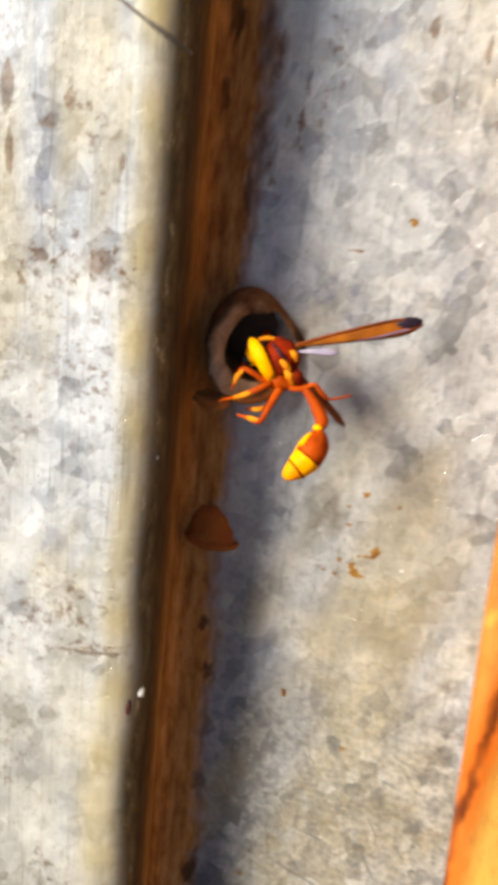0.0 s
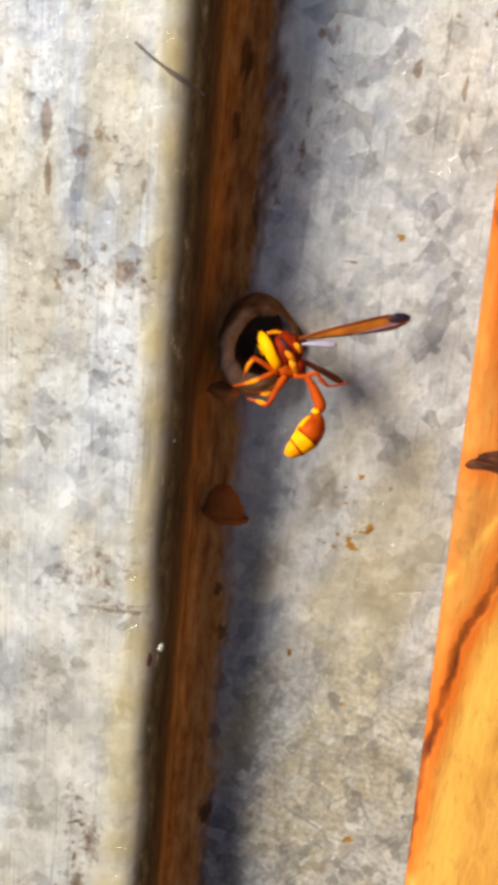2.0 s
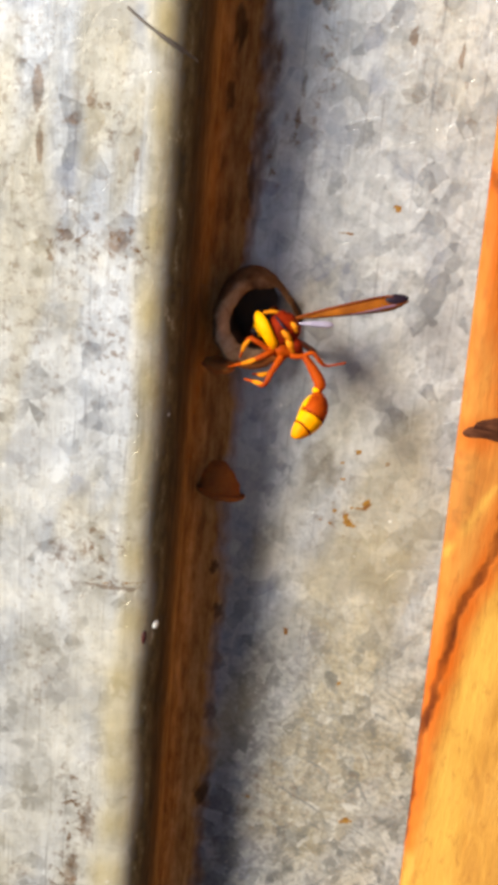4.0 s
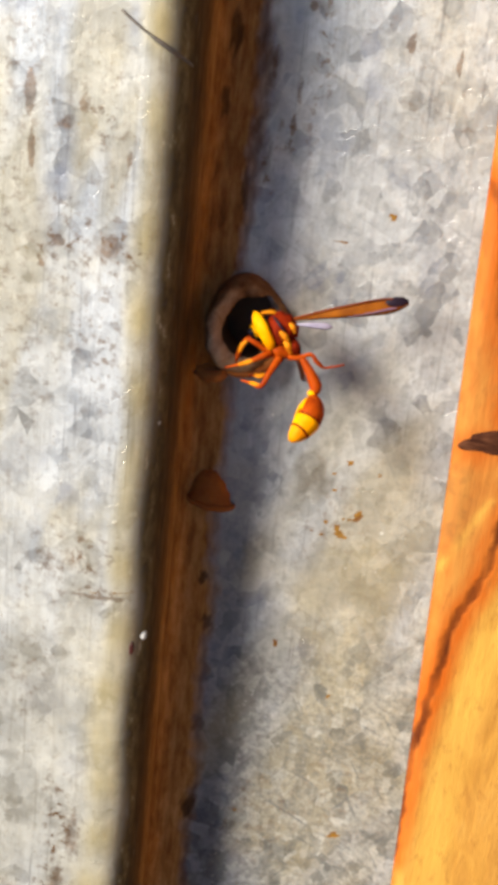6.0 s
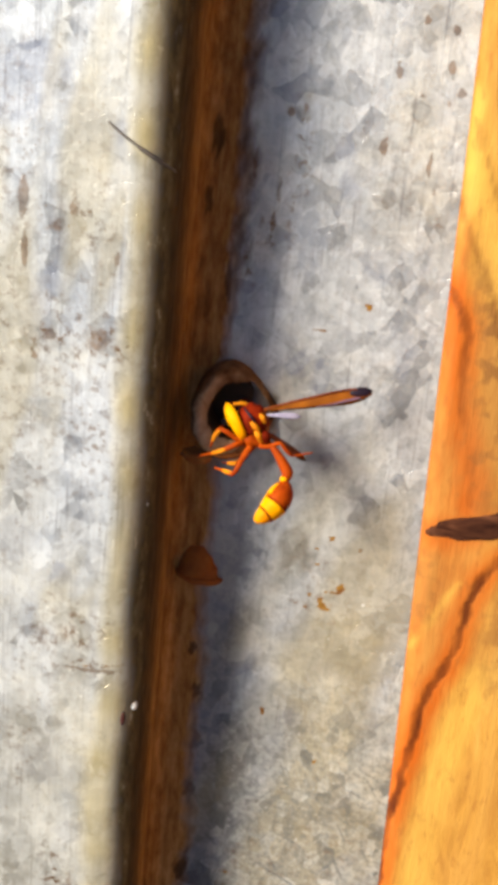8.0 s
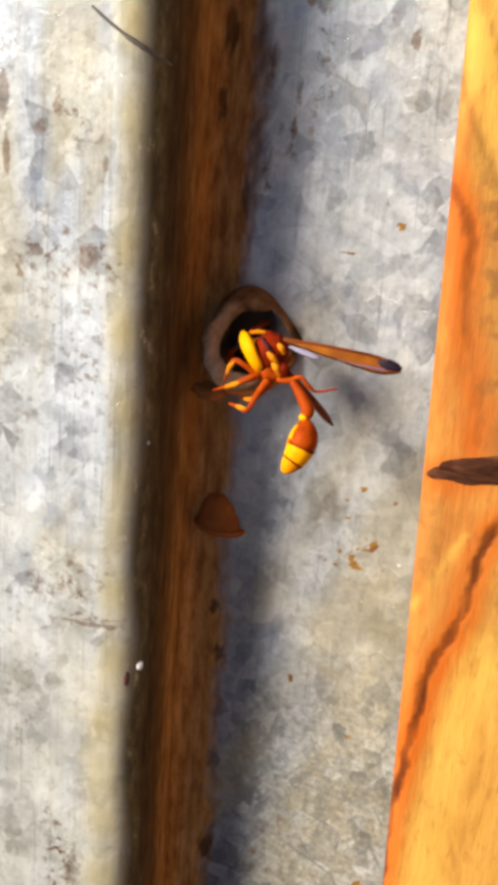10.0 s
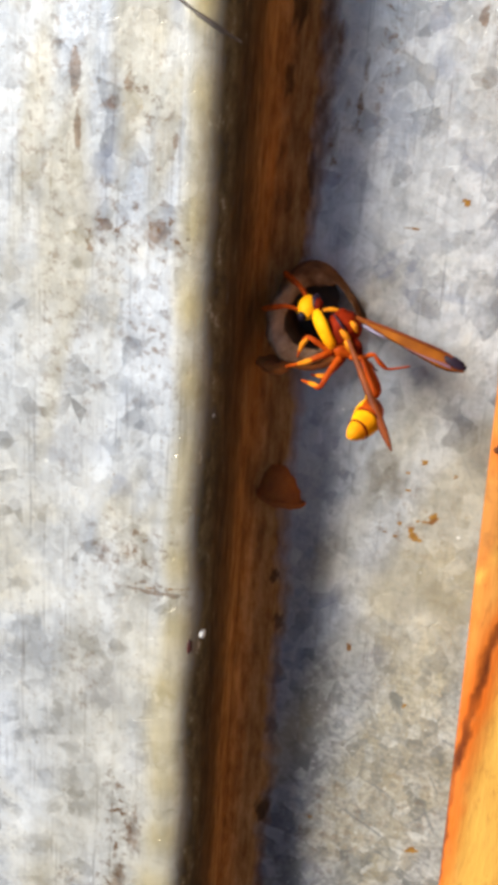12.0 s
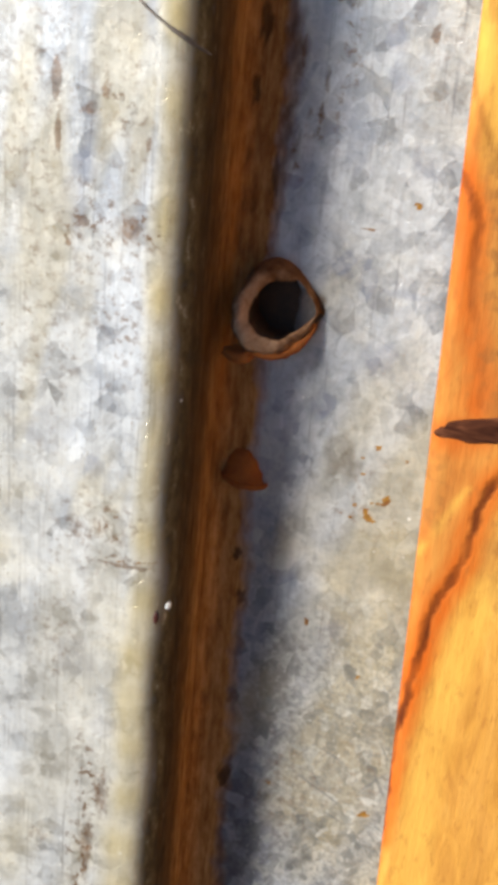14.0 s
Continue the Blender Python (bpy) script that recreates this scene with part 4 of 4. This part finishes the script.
    mark = part("wing_tip", bm, BLACK, p["wing"], "blackish violet wing tip")
    mark.location = -at(56, -18, 14)
    vein = part("leading_vein", limb([(56, -19, 18), (105, -33, 26), (153, -45, 33), (190, -54, 36), (215, -58, 37), (232, -57, 36)], [2.2, 2.6, 2.6, 2.4, 2.0, 1.0], 22, 8), DARK, p["wing"], "dark brown front edge")
    vein.location = -at(56, -18, 14)
    veil = part("wing_membrane", limb([(150, -26, 30), (190, -36, 33), (222, -44, 34), (240, -47, 33)], [1.5, 5, 5.5, 2], 18, 10, 0.3), VIOLET, p["wing"], "thin violet grey wing edge")
    veil.location = -at(56, -18, 14)
    hind = p["hind_wing"] = hinged("hind_wing", wing_blade((58, -10, 6), (124, -8, 8), 18, 10, 0.6), PALE, p["wing"], (58, -10, 6), "clear pale hind wing")
    hind.location = at(58, -10, 6) - at(56, -18, 14)
    p["far_wing"] = hinged("folded_wing", wing_blade((42, 12, 20), (248, 12, 20), 13, stem=0.6), DARK, root, (42, 12, 20), "brown folded wing")
    # legs: thigh to foot in one line, with the yellow shin as a sub-part
    def leg(points, radii, tint, shin, thick=1.0):
        ob = hinged("leg", limb(points, [0.70 * r * thick for r in radii], 30, 9), tint, root, points[0], "orange jointed leg")
        part("shin", limb(shin, [2.8 * thick, 5.0 * thick, 3.4 * thick], 12, 9), AMBER if thick == 1.0 else ORANGE, ob, "yellow shin" if thick == 1.0 else "orange shin")
        ob.children[0].location = -at(*points[0])
        p.setdefault("legs", []).append((ob, points[0]))
        return ob
    leg([(16, 40, 6), (2, 46, 14), (-22, 56, 8), (-40, 60, -6), (-62, 64, -26)], [9, 8, 6, 4, 2.5], ORANGE, [(-6, 50, 14), (-22, 56, 9), (-38, 60, -4)])
    leg([(8, 34, -4), (-10, 22, 2), (-26, 16, -2), (-36, 34, -10), (-42, 48, -22)], [8, 7, 5, 4, 2.5], ORANGE, [(-24, 18, 0), (-32, 26, -6), (-37, 37, -12)])
    leg([(32, 48, 8), (14, 76, 16), (0, 98, 14), (-16, 92, 2), (-34, 86, -22)], [10, 8, 6, 4.5, 2.5], ORANGE, [(0, 97, 14), (-10, 94, 8), (-18, 91, 0)])
    leg([(36, 46, -14), (22, 64, -22), (4, 78, -30), (-20, 76, -40)], [9, 7, 5, 2.5], MAROON, [(10, 74, -27), (0, 78, -31), (-10, 77, -35)])
    leg([(48, 46, 2), (66, 48, 6), (86, 42, 8), (100, 58, 2), (112, 64, -4), (146, 58, -12)], [9, 7, 6, 5, 3.5, 2.5], ORANGE, [(88, 43, 8), (97, 54, 3), (106, 62, -1)], 0.9)
    leg([(46, 40, -16), (60, 44, -24), (72, 50, -32), (82, 58, -42), (90, 66, -52)], [8, 7, 5, 4, 2.5], MAROON, [(72, 50, -32), (77, 54, -37), (83, 59, -43)], 0.8)
    return p


WASP = wasp()

# seconds, then the collar's place in mm
CLING = [
    (0, -2.32, -6.7, 614.55), (0.5, -2.17, -6.7, 614.53), (1, -2.71, -6.7, 614.32), (1.5, -2.54, -6.7, 614.74), (2, -2.02, -6.7, 615.16), (2.5, -1.9, -6.7, 614.77),
    (3, -2.16, -6.7, 615.04), (3.5, -1.98, -6.7, 614.33), (4.7, -1.76, -6.7, 614.77), (6, -1.48, -6.7, 615.27), (6.5, -2.0, -6.7, 615.65), (7, -1.8, -6.7, 615.15),
    (7.5, -2.06, -6.7, 614.96), (8, -2.47, -6.7, 614.61), (8.5, -1.95, -6.7, 615.14), (9.6, -2.1, -6.7, 614.85), (11, -2.06, -6.7, 614.57), (11.5, -1.92, -6.7, 614.45),
    (12, -1.36, -6.7, 614.61), (12.5, -0.03, -6.7, 614.1), (13, -0.9, -6.7, 614.14), (13.3, -0.82, -6.7, 614.22)]
FLIGHT = [
    (13.4, -1.45, -7.7, 614.1, 0), (13.5, -3.2, -11.2, 613.73, 0), (13.6, -8.06, -13.2, 610.46, 0), (13.7, -13.93, -15.2, 608.96, 4),
    (13.8, -27.87, -17.2, 605.58, 8), (13.9, -59.02, -25.2, 603.3, 10), (14.0, -117.92, -40.2, 602.83, 10)]


def motions():
    def place(x, y, z, roll=0.0):
        return Matrix.Translation((x * MM, y * MM, z * MM)) @ TURN @ pose(0, 0, 0, 0, roll, 0)

    rows = [(t, place(x, y, z)) for t, x, y, z in CLING] + [(t, place(x, y, z, r)) for t, x, y, z, r in FLIGHT]
    walk(WASP["root"], rows)

    def turned(hinge, rx=0.0, ry=0.0, rz=0.0, shift=(0, 0, 0)):
        h = at(*hinge) + at(*shift)
        return pose(h.x, h.y, h.z, rx, ry, rz)

    # turning about y: positive tips the picture's right side down
    out = at(-26, -27, 4) - at(-4, -8, -8)
    head = []
    for t, a, b, c, up, deep in ((0, -8, -2, -34, 0, 26), (8.5, -8, -2, -34, 0, 26), (10.8, -12, -18, -30, 2, 22), (11.5, -12, -20, -28, 2, 20), (12.0, -22, -22, 0, 4, 0), (12.5, -18, -30, 6, 10, 0), (13.0, -22, -19, 12, 4, 0), (14.0, -22, -19, 12, 2, 0)):
        head.append((t, Matrix.Translation(at(-4 + 0.4 * deep, -8 - up, -8 - deep)) @ out.rotation_difference(at(a, b, c)).to_matrix().to_4x4()))
    walk(WASP["head"], head)
    # the near legs fall from the mud as it takes off
    for n, drop in ((0, -62), (1, -40), (2, -38)):
        ob, hinge = WASP["legs"][n]
        walk(ob, [(0, turned(hinge)), (13.35, turned(hinge)), (13.5, turned(hinge, 0, drop)), (14.0, turned(hinge, 0, drop))])
    # seconds, then where each antenna points
    for key, sway in (("antenna", ((0, -4, -60, 4), (11.5, -20, -50, 0), (12.0, -42, -38, 4), (12.5, 2, -60, 8), (13.0, -6, -75, 4), (13.35, -6, -70, 4), (13.5, -60, -22, 20), (13.65, 14, -56, 10), (14.0, 14, -56, 10))),
                      ("antenna_low", ((0, -36, 38, 2), (11.5, -50, 10, 0), (12.0, -64, 2, 6), (12.5, -26, 50, 4), (13.0, -60, 32, 4), (13.5, -60, -8, 10), (14.0, -60, -8, 10)))):
        walk(WASP[key], [(t, Matrix.Translation(WASP[key + "_at"]) @ at(0, -1).rotation_difference(at(a, b, c)).to_matrix().to_4x4()) for t, a, b, c in sway])
    # seconds, the waist's turn, the gaster's whole turn
    swing = [(0, 2, 0), (0.5, 0, 0), (1.0, 0, 0), (1.5, 0, 0), (2.0, 5, -2), (2.5, 3, 0), (3.0, 3, 0), (3.5, 0, -8), (6.0, 4, -12), (6.5, 4, -6), (7.0, 5, -5), (7.5, 2, 0),
             (8.0, 0, -6), (8.5, 0, -10), (11.0, 1, -24), (11.5, 4, -23), (12.0, 8, -14), (12.5, 15, -11), (13.0, 6, -21), (13.3, 1, -22), (13.4, -8, -36), (13.5, -26, -67), (13.6, -8, -60), (13.7, 0, -60), (14.0, 0, -60)]
    walk(WASP["petiole"], [(t, turned((62, 40, 0), 0, a, 0)) for t, a, _ in swing])
    # seconds, then how far the gaster's tip shows to the right of and below its root; the rest of its length points outward, later at the wall
    tail = [(0, -63, 80), (0.5, -53, 75), (1, -58, 79), (1.5, -59, 80), (2, -64, 82), (2.5, -67, 82), (3, -57, 76), (3.5, -51, 81), (6, -43, 82), (6.5, -52, 77), (7, -50, 71), (7.5, -64, 73),
            (8, -59, 77), (8.5, -48, 85), (11, -36, 92), (11.5, -36, 88), (12, -33, 66), (12.5, -36, 58), (13, -38, 68), (13.3, -38, 72), (13.4, 2, 68), (13.5, 64, 112), (13.6, 58, 123), (13.7, 52, 127), (14, 52, 127)]
    turns = dict((t, a) for t, a, _ in swing)
    gaster = []
    for t, a, b in tail:
        arm = at(97, 110, 8) - at(62, 40, 0)
        end = at(62, 40, 0) + pose(0, 0, 0, 0, turns[t], 0).to_3x3() @ arm
        way = at(a, b, math.sqrt(max(0.0, 98.0 ** 2 - a * a - b * b)))
        gaster.append((t, Matrix.Translation(end) @ at(-70, 87).rotation_difference(way).to_matrix().to_4x4()))
    walk(WASP["gaster"], gaster)
    # wing beats, keyed so that the blades sweep fastest on every other picture
    beat = [(13.25, 20, 0)] + [((399 + k) / 30, 12, (0, 75, 0, -75)[k % 4]) for k in range(0, 22)]
    walk(WASP["wing"], [(t, turned((56, -18, 14), 0, a, c)) for t, a, c in
                        [(0, 1, 0), (1.5, 0, 0), (3.5, 1, 0), (6.0, 2, 0), (8.5, 1, 0), (9.5, 12, 0), (10.8, 37, 0), (11.5, 32, 0), (12.0, 35, 0), (12.5, 30, 0), (13.0, 22, 0), *beat]])
    fold = at(58, -10, 6) - at(56, -18, 14)
    walk(WASP["hind_wing"], [(t, pose(fold.x, fold.y - d * U, fold.z, 0, a, 0)) for t, a, d in ((0, 0, 0), (8.5, 0, 0), (10.8, -13, -8), (14.0, -17, -8))])
    tips = [(0, 145, 105), (0.5, 120, 65), (1, 130, 57), (1.5, 138, 55), (2, 147, 55), (2.5, 130, 27), (3, 115, 50), (3.5, 108, 35), (6, 80, 80), (7, 100, 93), (7.5, 122, 88),
            (8, 137, 70), (8.5, 119, 62), (11, 133, 142), (11.5, 136, 140), (12, 126, 203), (12.5, 112, 208), (13, 116, 208), (13.25, 116, 205)]
    far = []
    for t, a, b in tips:
        depth = math.sqrt(max(36.0 ** 2, 206.0 ** 2 - (a - 42) ** 2 - (b - 12) ** 2))
        way = at(a - 42, b - 12, depth if t > 11.8 else -depth)
        far.append((t, Matrix.Translation(at(42, 12, 20)) @ Vector((1, 0, 0)).rotation_difference(way).to_matrix().to_4x4()))
    far += [(t, turned((42, 12, 20), 0, 40, -c)) for t, a, c in beat[2:]]
    walk(WASP["far_wing"], far)


motions()
